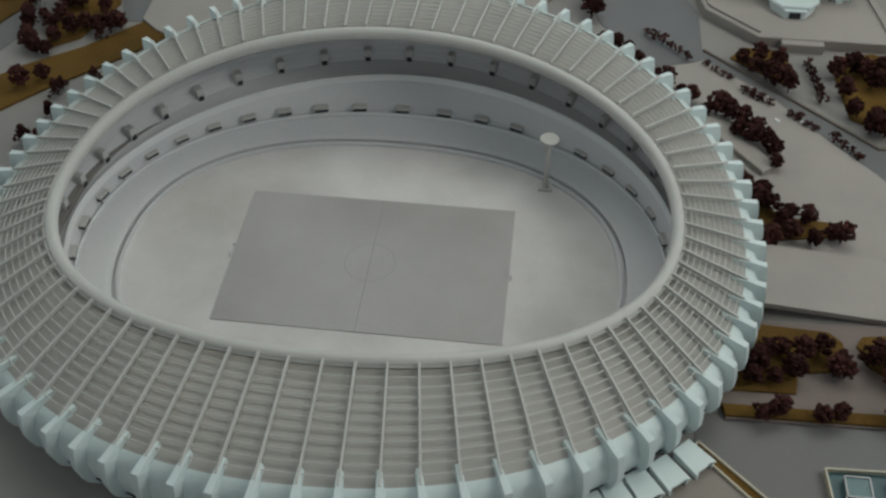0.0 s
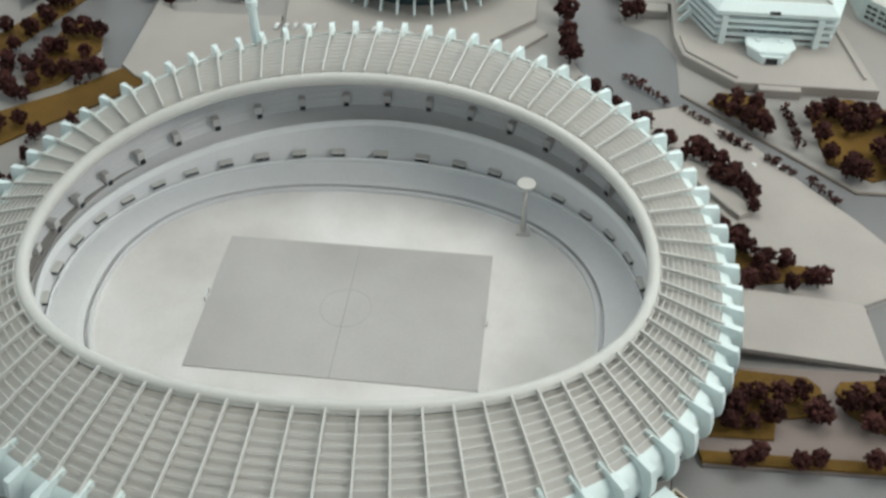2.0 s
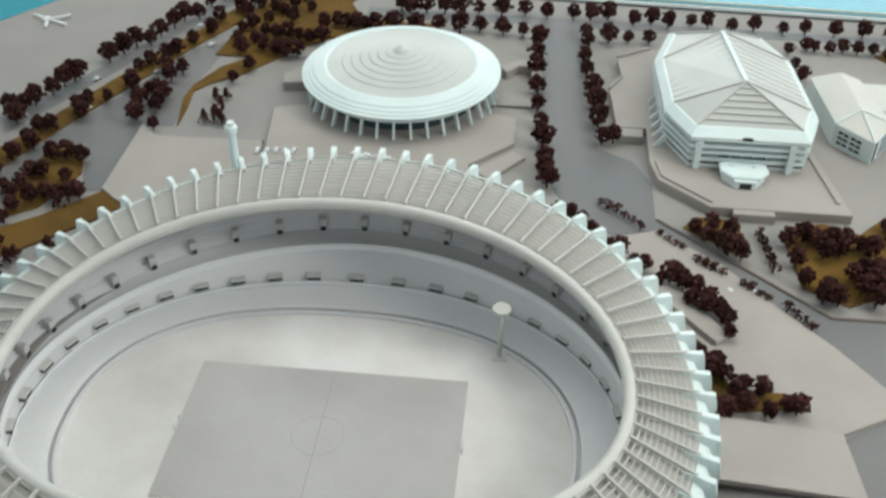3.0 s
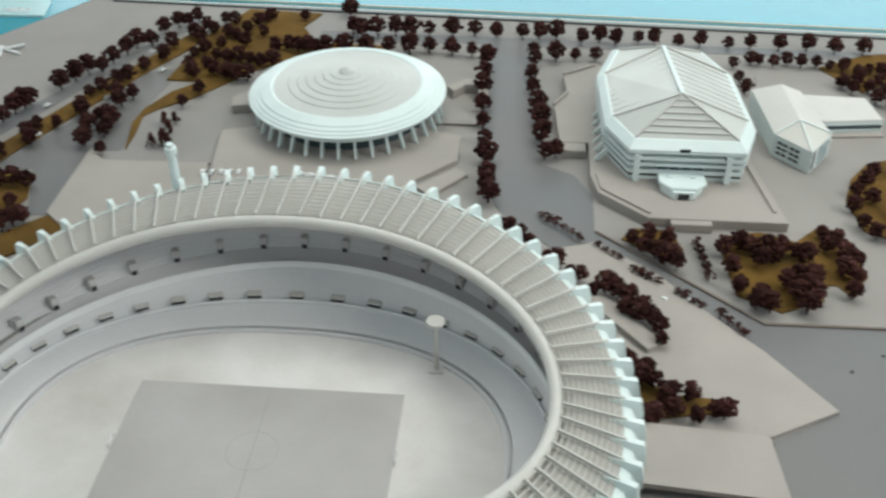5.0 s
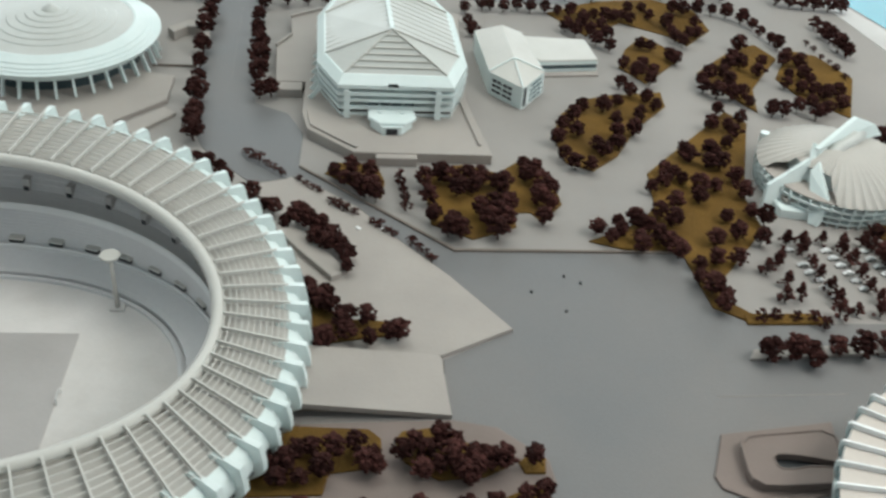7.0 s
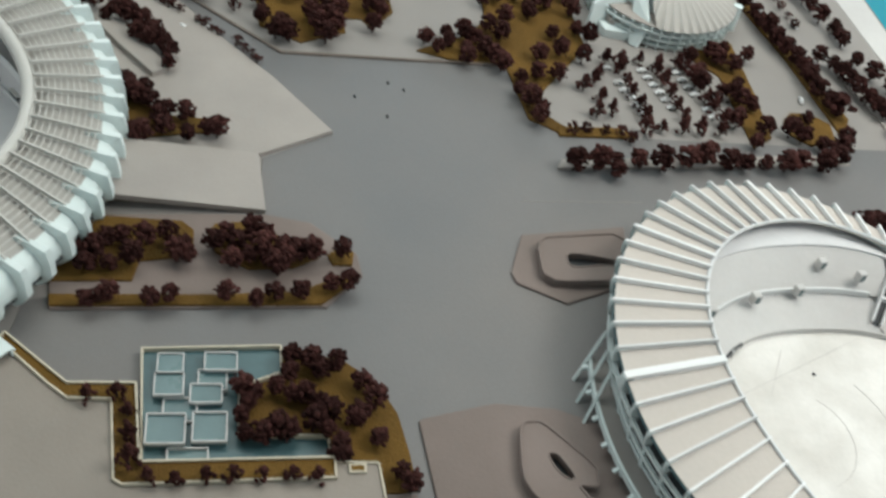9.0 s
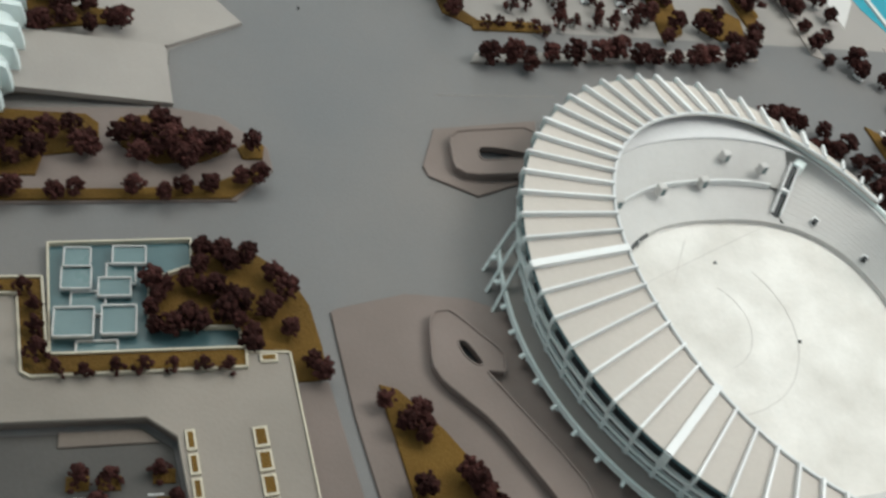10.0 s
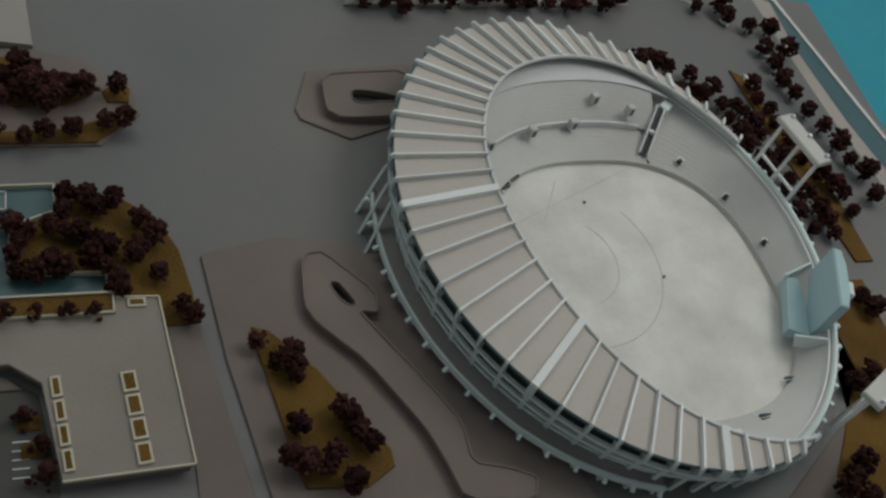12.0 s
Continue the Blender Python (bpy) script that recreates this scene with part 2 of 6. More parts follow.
BED_ISLE_A = [(3.06, -1.43), (3.67, -1.41), (3.71, -1.2), (4.12, -1.13), (4.11, -0.84), (4.01, -0.74), (3.75, -0.73), (3.36, -0.71), (3.18, -1.04)]
BED_ISLE_B = [(4.22, -0.86), (4.29, -1.08), (4.55, -1.26), (4.91, -1.23), (5.12, -1.11), (5.12, -0.99), (4.82, -0.9), (4.6, -0.71), (4.28, -0.76)]
BED_ISLE_C = [(5.19, -1.08), (5.23, -1.19), (5.39, -1.19), (5.41, -1.04), (5.28, -1)]
BED_ISLE_D = [(3.1, -1.68), (5.12, -1.62), (5.43, -1.34), (5.31, -1.3), (4.95, -1.49), (4.3, -1.54), (3.08, -1.57)]
BED_SIDE = [(3.31, 0.22), (4.3, 0.42), (4.25, 0.58), (3.76, 0.61), (3.49, 0.99), (3.32, 1.22), (3.3, 0.97)]
BED_POOL = [(4.82, -2.06), (5.25, -2.14), (5.51, -2.36), (5.64, -2.64), (5.7, -3), (5.72, -3.28), (5.5, -3.3), (5.47, -3.04), (5.14, -3.02), (5.12, -2.85), (4.5, -2.84), (4.51, -2.4), (4.8, -2.3)]
BED_TRI = [(6.07, -3.36), (6.19, -3.4), (6.48, -3.74), (6.88, -4.4), (6.88, -4.52), (6.67, -4.65), (6.26, -4.61), (6.21, -4.44), (6.16, -4.02), (6.09, -3.57)]
WESTROAD = [(-4.99, 4.53), (-3.88, 6.93), (-3.34, 8.01), (-2.93, 8.9), (-2.76, 8.66), (-3.15, 8.09), (-3.98, 6.06), (-4.82, 4.17)]
WESTBED = [(-4.69, 3.9), (-4.21, 5.07), (-3.85, 5.98), (-3.31, 7.23), (-2.94, 8.12), (-2.83, 8.52), (-2.63, 8.16), (-2.76, 7.65), (-3.18, 6.8), (-3.61, 5.71), (-4.09, 4.55), (-4.49, 3.46)]
WESTROAD2 = [(-4.49, 3.46), (-4.09, 4.55), (-3.57, 5.61), (-3.18, 6.8), (-2.66, 7.08), (-2.84, 5.7), (-2.78, 4.62), (-3.14, 4.57), (-3.14, 3.1), (-3.37, 3.07), (-3.73, 4.09), (-4.06, 4.05), (-4.29, 3.04)]
CRESCENT = [(-2.73, 4.62), (-2.87, 5.32), (-2.84, 5.7), (-2.62, 6.23), (-2.08, 6.82), (-1.79, 7.07), (-1.7, 6.87), (-2.28, 6.06), (-2.66, 5.72), (-2.79, 5.52), (-2.74, 5.06)]
WESTBED2 = [(-4.17, 2.77), (-4.18, 3.34), (-4.07, 3.97), (-3.67, 3.94), (-3.51, 3.42), (-3.59, 3.12), (-3.73, 2.69), (-4.02, 2.46)]
TREES = {}
TREES["park_garden"] = [(4.6, 2.89), (4.75, 3.01), (4.62, 2.56), (4.66, 2.24), (4.88, 2.96), (5.03, 2.96), (5.19, 2.97), (5.34, 2.92), (5.42, 2.81), (5.11, 2.8), (4.92, 2.73), (5.69, 3.29), (5.8, 3.11), (5.87, 2.94), (5.94, 2.77), (5.93, 2.5), (5.8, 2.23), (5.45, 2.48), (5.3, 2.48), (5.17, 2.36), (5.33, 2.27), (5.2, 2.16), (4.85, 2.09), (4.93, 1.95), (4.79, 1.99), (5.3, 1.96), (5.41, 2.17), (5.79, 2.6), (5.7, 3.05)]
TREES["corner_bed"] = [(3.62, 3.02), (3.77, 3.08), (3.99, 3.03), (3.84, 2.8), (4.02, 2.81), (4.05, 2.59), (3.93, 2.69), (3.71, 2.91)]
TREES["hedge_a"] = [(4.31, 3.07), (4.33, 2.92), (4.34, 2.77), (4.36, 2.62), (4.37, 2.45)]
TREES["hedge_b"] = [(2.59, 3.49), (2.68, 3.41), (2.76, 3.33), (2.85, 3.25), (2.93, 3.16), (3.02, 3.07), (3.22, 2.93), (3.3, 2.84), (3.38, 2.78), (3.45, 2.72), (3.6, 2.51), (3.67, 2.45), (3.75, 2.39), (3.83, 2.32), (4.02, 2.15), (4.09, 2.09), (4.17, 2.01), (4.24, 1.94), (4.41, 1.81), (4.48, 1.72), (4.55, 1.64), (4.61, 1.55)]
TREES["stadium_side"] = [(3.16, 2.03), (3.27, 2.09), (3.39, 1.99), (3.5, 1.9), (3.62, 1.76), (3.71, 1.62), (3.79, 1.48), (3.77, 1.3), (3.57, 1.66), (3.45, 1.75), (2.11, 3.12), (2.24, 3.07), (2.37, 3.02), (2.45, 2.8), (2.31, 2.79), (2.66, 2.53), (2.78, 2.48), (2.91, 2.35), (3, 2.28), (2.73, 2.38), (3.43, 0.99), (3.51, 0.87), (3.6, 0.75)]
TREES["garden_a"] = [(7.7, 6.55), (7.85, 6.5), (7.37, 5.93), (7.6, 5.89), (7.71, 5.7), (8.06, 6.22), (8.11, 6.1), (7.49, 5.66), (7.62, 5.47)]
TREES["garden_b"] = [(7.2, 5.36), (7.29, 5.14), (7.06, 4.84), (7.47, 4.96), (7.53, 4.76), (7.29, 4.5), (7.15, 4.15), (6.98, 4.41), (6.91, 4.07), (6.92, 3.82), (6.83, 3.84), (6.61, 4.69), (6.87, 4.71), (6.43, 4.44), (6.29, 4.25), (6.17, 3.87), (6.44, 4.08), (6.63, 3.77), (6.21, 3.54), (6.32, 3.36), (6.47, 3.31), (6.67, 3.63)]
TREES["garden_c"] = [(7.63, 7.52), (7.72, 7.37), (8.04, 7.55), (8.24, 7.27), (8.45, 7.83), (8.61, 7.78), (8.69, 7.36), (8.5, 6.96), (8.62, 6.97), (8.28, 6.85), (8.26, 7.04), (8.35, 6.69), (7.98, 7.83), (7.76, 7.78), (7.49, 7.43), (7.26, 7.12), (6.99, 7.19), (7.1, 6.63), (7.29, 6.83), (6.77, 7.08), (7.26, 6.46)]
TREES["arc_row"] = [(8.84, 7.8), (9.06, 7.82), (9.26, 7.75), (9.44, 7.56), (9.56, 7.37), (9.59, 7.13), (9.69, 6.91), (9.73, 6.69), (9.76, 6.42)]
TREES["garden_e"] = [(9.13, 6.59), (8.93, 6.24), (8.98, 6.04), (8.77, 5.94), (9.32, 6.14), (9.17, 5.8), (8.32, 5.51), (8.45, 5.67), (8.68, 5.49), (8.66, 5.76), (8.6, 5.11), (8.75, 5.11), (8.8, 4.94), (8.3, 5.32), (8.44, 5.17)]
TREES["garden_f"] = [(9.64, 6.17), (9.85, 6.13), (9.57, 5.74), (9.45, 5.5), (9.76, 5.75), (9.82, 5.61), (9.78, 5.28), (9.9, 5.21), (9.62, 5.35), (9.05, 4.73), (9.19, 4.74), (9.41, 4.87), (9.63, 4.98), (9.6, 4.68), (9.79, 4.84), (10.01, 4.93), (10.08, 5.3)]
TREES["park_lower"] = [(6.82, 2.17), (6.76, 1.77), (7.03, 1.83), (7.12, 1.68), (7.06, 2.4), (7.17, 2.24), (7.09, 2.88), (7.24, 3.01), (7.46, 3.07), (7.68, 3.57), (7.99, 3.65), (8.01, 3.41), (7.6, 2.9), (7.58, 2.68), (7.3, 2.61), (8.08, 3.11), (8.1, 2.81), (7.82, 2.93), (7.79, 2.35), (7.56, 1.91), (7.82, 2.01), (8.1, 2.45), (8.19, 2.28), (8.05, 1.93), (7.73, 1.58), (7.49, 1.59), (7.28, 1.5), (7.24, 1.29), (7.32, 1.11), (7.42, 1), (7.37, 0.86)]
TREES["park_tip"] = [(6.34, 2.09), (6.57, 2.18), (6.76, 2.25), (6.47, 1.92), (6.76, 1.95), (6.96, 1.9), (6.61, 2.04), (6.9, 2.12)]
TREES["park_upper"] = [(8.32, 4.73), (8.14, 4.34), (8.35, 4.35), (8.39, 4.15), (8.54, 4.49), (8.21, 3.88), (7.63, 3.67), (7.68, 3.55), (7.96, 3.74), (7.89, 3.43), (7.32, 3.29), (7.41, 3.18)]
TREES["car_park"] = [(7.97, 1.46), (8.11, 1.57), (8.19, 1.7), (8.12, 1.26), (8.02, 1.01), (8.18, 1.06), (8.33, 1.95), (8.49, 1.93), (8.45, 1.79), (8.48, 1.57), (8.49, 1.38), (8.51, 1.17), (8.54, 1), (8.48, 0.79), (8.67, 0.83), (8.73, 1.99), (8.93, 1.94), (8.87, 1.8), (8.9, 1.61), (8.91, 1.39), (8.94, 1.21), (8.98, 1.03), (8.9, 0.82), (9.08, 0.83), (9.15, 1.96), (9.23, 1.87), (9.28, 1.64), (9.31, 1.36), (9.35, 1.21), (9.38, 1), (9.31, 0.82)]
TREES["low_row"] = [(7.7, 0.72), (7.85, 0.75), (8.04, 0.73), (8.2, 0.74), (8.28, 0.64)]
TREES["big_row"] = [(7.59, 0.17), (7.81, 0.18), (8.01, 0.22), (8, 0.09), (8.26, 0.26), (8.49, 0.22), (8.74, 0.29), (8.96, 0.33), (9.2, 0.29), (9.39, 0.3), (9.61, 0.32), (9.84, 0.3), (10.02, 0.37), (10.24, 0.33), (10.46, 0.45), (10.62, 0.63)]
TREES["park_e"] = [(9.32, 2.09), (9.37, 1.83), (9.61, 2.19), (9.8, 2.28), (9.82, 1.97), (10.06, 2.2), (9.66, 2.06), (9.28, 1.69), (9.75, 1.6), (9.54, 1.52), (9.6, 1.4), (9.41, 1.32), (9.8, 1.26), (9.7, 1.34), (9.53, 0.96), (9.78, 0.86), (9.63, 0.62), (9.32, 1.56)]
TREES["oval_bed"] = [(10.1, 0.86), (10.36, 1.09), (10.21, 0.78), (10.39, 0.68), (10.67, 0.75), (10.42, 0.56)]
TREES["avenue_row"] = [(10.27, 3.88), (10.31, 3.72), (10.36, 3.52), (10.41, 3.32), (10.47, 3.09), (10.49, 2.9), (10.53, 2.76), (10.56, 2.54), (10.61, 2.36), (10.65, 2.19), (10.69, 2.02), (10.7, 1.82), (10.71, 1.59), (10.74, 1.4), (10.8, 1.25), (10.25, 4.05), (10.22, 4.18)]
TREES["east_rows"] = [(11.12, 2.16), (11.21, 1.85), (11.28, 1.5), (11.39, 1.26), (11.4, 0.97), (11.41, 0.69), (11.45, 2.25), (11.57, 2), (11.67, 1.74), (11.76, 1.45), (11.82, 1.2), (11.56, 0.8), (11.17, 2), (11.24, 1.67), (11.33, 1.37), (11.45, 0.42)]
TREES["hedge_row"] = [(10.77, 4.1), (10.83, 3.98), (10.85, 3.77), (10.92, 3.57), (10.94, 3.37), (10.96, 3.17), (10.98, 2.98)]
TREES["outer_row"] = [(11.08, 4.35), (11.14, 4.18), (11.19, 3.92), (11.27, 3.68), (11.34, 3.36), (11.36, 3.12), (11.43, 2.9), (11.46, 2.64), (11, 2.26), (11.18, 2), (11.22, 3.8), (11.3, 3.52), (11.45, 2.78)]
TREES["quay_row"] = [(11.76, 0.43), (11.8, 0.26), (11.99, 0.11), (12.25, 0.1), (12.04, -0.22), (12.31, -0.25), (12.07, -0.44), (12.03, -0.71), (12.08, -0.91), (12.13, -1.16), (12.19, -1.37), (12.23, -1.62), (12.3, -1.82), (12.37, -1.99), (12.34, -2.26)]
TREES["behind_ball"] = [(10.34, -0.5), (10.44, -0.51), (10.66, -0.59), (10.88, -0.66), (10.79, -0.9), (10.65, -0.9), (11.04, -0.87), (11.1, -1.07), (11.27, -1.07), (11.1, -1.28), (11.3, -1.19), (11.33, -1.35), (11.14, -1.45), (11.35, -1.49), (11.15, -1.65), (11.21, -1.96), (11.43, -1.8), (11.23, -2.25), (11.51, -2.25), (11.27, -2.47), (11.56, -2.42), (11.59, -2.56), (11.4, -2.65), (11.6, -2.72), (11.39, -2.07), (10.58, -0.53), (10.86, -0.98), (11.25, -1.8)]
TREES["verge_row"] = [(11.59, -0.78), (11.59, -0.97), (11.67, -1.12), (11.64, -1.32), (11.7, -1.56), (11.72, -1.8), (11.81, -1.99), (11.89, -2.15), (11.97, -2.26), (11.96, -2.48)]
TREES["south_bed"] = [(11.5, -3.43), (11.55, -3.56), (11.16, -4.16), (10.95, -4.25), (10.61, -4.93), (10.33, -5.13), (10.53, -5.2), (10.46, -5.05), (11.06, -4.42)]
TREES["isle_a"] = [(3.55, 0.75), (3.66, 0.71), (3.45, 0.83), (3.75, 0.5), (3.8, 0.56), (3.96, 0.55), (3.8, 0.34), (3.99, 0.29), (4.17, 0.36), (4.26, 0.34), (3.53, 0.21), (3.64, 0.24), (3.48, 0.86), (3.6, 0.83)]
TREES["isle_b"] = [(3.45, -1.05), (3.56, -1.02), (3.5, -1.3), (3.64, -1.22), (3.75, -1.03), (3.9, -0.97), (4.04, -1.09), (4.07, -1.2), (3.99, -1.19), (3.39, -1.2), (4.27, -1.06), (4.38, -0.96), (4.45, -1.06), (4.58, -0.88), (4.69, -0.95), (4.66, -1.1), (4.56, -1.18), (4.71, -1.21), (4.82, -1.25), (4.93, -1.13), (5.04, -1.14), (4.82, -1.1), (4.41, -1.23), (4.78, -1.32), (5.31, -1.11), (3.33, -1.31), (3.27, -1.16)]
TREES["isle_row"] = [(3.44, -1.64), (3.83, -1.63), (3.97, -1.62), (4.38, -1.58), (4.62, -1.66), (4.76, -1.57), (4.96, -1.54), (5.2, -1.47), (5.34, -1.46), (3.36, -1.67), (3.51, -1.62)]
TREES["pool_garden"] = [(4.88, -2.18), (4.99, -2.21), (5.08, -2.29), (5.21, -2.24), (4.86, -2.31), (4.77, -2.45), (4.88, -2.51), (4.51, -2.46), (4.61, -2.49), (4.55, -2.58), (4.53, -2.71), (4.56, -2.85), (4.67, -2.86), (4.78, -2.81), (4.98, -2.54), (5.1, -2.58), (5.14, -2.69), (5.02, -2.77), (5.11, -2.83), (4.83, -2.86), (5.37, -2.42), (5.48, -2.57), (5.36, -2.69), (5.48, -2.88), (5.19, -2.95), (5.18, -3.05), (5.62, -3.18), (5.66, -3.26), (5.04, -2.18), (5.31, -2.73)]
TREES["planter_row"] = [(3.92, -3.25), (4.1, -3.26), (4.3, -3.23), (4.47, -3.24), (4.66, -3.23), (4.86, -3.24), (5.03, -3.24), (3.76, -2.73), (3.77, -2.91), (3.79, -3.11), (3.47, -2.59), (3.67, -2.57)]
TREES["triangle_bed"] = [(6.09, -3.52), (6.18, -3.71), (6.34, -3.73), (6.31, -3.63), (6.29, -3.81), (6.24, -4.19), (6.57, -4.08), (6.59, -4.19), (6.67, -4.28), (6.73, -4.37), (6.17, -4.41), (6.27, -4.48), (6.42, -4.5), (6.56, -4.64), (6.45, -4.42), (6.25, -3.67)]
TREES["court"] = [(4.09, -3.96), (4.27, -3.98), (4.58, -3.94), (4.2, -4.15), (4.67, -4.14), (4.22, -4.31), (4.69, -4.35)]
TREES["west_row"] = [(-4.2, 6.21), (-4.1, 6.49), (-3.99, 6.72), (-3.81, 6.8), (-3.76, 7.09), (-3.65, 7.4), (-3.58, 7.65), (-3.37, 7.73), (-3.31, 8.18), (-3.18, 8.46), (-3.02, 8.48), (-2.91, 8.69), (-4.9, 4.63), (-4.79, 4.73), (-4.72, 4.92), (-4.61, 5.21), (-4.55, 5.46), (-4.47, 5.61), (-4.44, 5.72), (-4.75, 4.43)]
TREES["median_row"] = [(-4.42, 4), (-4.36, 4.26), (-4.23, 4.27), (-4.29, 3.86), (-4.43, 3.6), (-3.99, 4.65), (-4.02, 5), (-3.83, 5.12), (-4.06, 4.82), (-3.66, 5.61), (-3.69, 6.01), (-3.6, 6.18), (-3.42, 6.36), (-3.32, 6.53), (-3.18, 6.87), (-3.04, 7.23), (-3, 7.65), (-3.6, 5.43)]
TREES["inner_row"] = [(-3.34, 4.9), (-3.36, 5.08), (-3.32, 5.36), (-3.26, 5.47), (-3.17, 5.77), (-3.08, 5.98), (-3.1, 5.11), (-3.12, 4.93), (-3, 4.5), (-3.29, 4.69), (-3.11, 5.29), (-3.32, 6)]
TREES["west_bed"] = [(-4.1, 3.05), (-4.04, 3.24), (-3.92, 3.29), (-3.92, 3.63), (-3.79, 3.68), (-3.6, 3.63), (-3.83, 2.73), (-3.72, 2.88), (-3.56, 2.83), (-3.6, 3.21), (-3.42, 2.98), (-3.34, 2.92), (-3.96, 2.58), (-3.43, 2.84), (-4.12, 2.83)]
TREES["grove"] = [(-2.57, 7), (-2.43, 6.69), (-2.32, 7.03), (-2.16, 6.78), (-1.94, 6.69), (-1.79, 6.66), (-2.8, 8.05), (-2.66, 7.94), (-2.66, 8.32), (-2.52, 8.21), (-2.46, 8.61), (-2.28, 8.11), (-2.3, 7.74), (-2.1, 8.01), (-2, 8.28), (-1.9, 8.55), (-1.82, 8.69), (-1.74, 8.83), (-2.61, 7.34), (-2.49, 7.48), (-2.23, 7.27), (-2.06, 7.18), (-1.86, 7.2), (-1.71, 7.22), (-1.54, 7.13), (-1.35, 7.15), (-1.44, 7.6), (-1.26, 7.74), (-1.09, 7.65), (-0.84, 7.68), (-2.2, 6.19), (-2.34, 5.82), (-1.22, 8.83), (-1.64, 6.68), (-1.94, 7.78), (-1.74, 8.18), (-2.28, 8.57)]
TREES["shrubs"] = [(-2.4, 4.73), (-2.3, 4.83), (-2.29, 5.1), (-2.42, 5.31), (-2.3, 5.37), (-2.18, 4.71)]
TREES["west_low"] = [(-3.4, 0.44), (-3.28, 0.58), (-3.22, 0.84), (-3.22, 1.15), (-3.45, 0.86), (-3.64, 0.88), (-3.52, 1.3), (-3.5, 2.72), (-3.27, 1.91), (-3.58, 1.77), (-3.6, 1.67)]
TREES["street_left"] = [(-0.94, 7.67), (-0.64, 7.65), (-0.4, 7.75), (-0.06, 7.73), (0.28, 7.76), (0.58, 7.74), (0.87, 7.8), (1.22, 7.75), (1.51, 7.71), (1.74, 7.44), (1.75, 6.97), (1.77, 6.53), (1.78, 6.02), (1.8, 5.55), (1.84, 5.1), (1.89, 4.68), (1.93, 4.27), (1.97, 3.77), (1.93, 4.02)]
TREES["street_right"] = [(2.44, 7.49), (2.4, 7.02), (2.45, 6.58), (2.5, 6.08), (2.54, 5.68), (2.58, 5.23), (2.62, 4.8), (2.76, 4.86), (2.43, 7.72), (2.76, 7.67), (3.05, 7.69), (3.34, 7.71)]
TREES["back_row"] = [(5.33, 7.61), (5.59, 7.72), (5.9, 7.69), (6.3, 7.68), (6.69, 7.62), (7.06, 7.5), (7.37, 7.48), (5.35, 7.15), (5.37, 6.8), (6.73, 7.08), (6.85, 6.91), (7.08, 6.93), (5.71, 7.73), (6.12, 7.76), (6.51, 7.7), (6.88, 7.59), (7.22, 7.51)]
TREES["far_row"] = [(-0.53, 9.05), (-0.38, 8.4), (-0.23, 8.3), (0.01, 8.36), (0.29, 8.34), (0.55, 8.36), (0.81, 8.42), (1.16, 8.4), (1.51, 8.47), (1.86, 8.41), (2.25, 8.38), (2.51, 8.4), (2.77, 8.42), (3.15, 8.3), (3.41, 8.36), (3.66, 8.27), (4, 8.36), (4.25, 8.32), (4.59, 8.28), (4.92, 8.31), (5.34, 8.25), (5.67, 8.28), (6.08, 8.25), (6.5, 8.28), (6.89, 8.21), (7.3, 8.2)]
TREES["far_row_b"] = [(8.41, 8.34), (8.72, 8.37), (9.08, 8.4), (9.34, 8.35), (10.22, 8.34), (10.41, 8.24), (10.6, 8.19), (10.78, 8.17), (10.99, 8.14), (11.2, 8.11), (10.53, 7.46), (10.55, 7.17), (10.6, 6.98), (10.62, 6.7), (10.67, 6.52)]
TREES["hedge_far"] = [(10.22, 6.88), (10.27, 6.7), (10.3, 6.47), (10.34, 6.29), (10.38, 6.09), (10.4, 5.84)]

# ---- the room and the model's board ----
def room():
    g = Geo()
    g.box(5, 5, -7.6, 90, 90, 0.3)
    tagged(part("floor", g, M_FLOORING), "dark gallery floor round the model's plinth", "floor", kind="structure")
    for name, x, y, sx, sy in (("wall_north", 5, 42, 80, 1), ("wall_south", 5, -32, 80, 1), ("wall_east", 45, 5, 1, 73), ("wall_west", -35, 5, 1, 73)):
        g = Geo()
        g.box(x, y, -7.3, sx, sy, 34)
        tagged(part(name, g, M_WALL), "plain white gallery wall", "wall", kind="structure")
    g = Geo()
    g.box(5, 5, 26, 80, 73, 0.5)
    tagged(part("ceiling", g, M_WALL), "plain white gallery ceiling", "ceiling", kind="structure")


X0, X1, Y0, Y1 = -7.4, 13.4, -8.0, 9.5


def board():
    g = Geo()
    hole = 160
    ts = [2 * math.pi * i / hole for i in range(hole)]
    inner = [(*oval(2.85, 2.3, 2.15, t), 0.0) for t in ts]
    outer = []
    for x, y, _ in inner:
        k = min((X1 if x > 0 else -X0) / max(abs(x), 1e-6), (Y1 if y > 0 else -Y0) / max(abs(y), 1e-6))
        outer.append((x * k, y * k, 0.0))
    for p in ((X0, Y0), (X1, Y0), (X1, Y1), (X0, Y1)):
        best = min(range(hole), key=lambda i: math.hypot(outer[i][0] - p[0], outer[i][1] - p[1]))
        outer[best] = (*p, 0.0)
    low = [(x, y, -0.5) for x, y, _ in outer]
    g.loft([inner, outer, low])
    g.loft([[(x, y, -0.45) for x, y, _ in inner], inner])
    tagged(part("ground", g, M_GROUND), "grey card ground board of the architectural model", "ground", kind="structure")
    g = Geo().prism([(X0 - 4, Y0), (X1 + 10, Y0), (X1 + 10, Y1 + 12), (X0 - 4, Y1 + 12)], -7.3, -0.52)
    tagged(part("plinth", g, M_WALL), "white plinth that carries the model", "plinth", kind="structure")


room()
board()

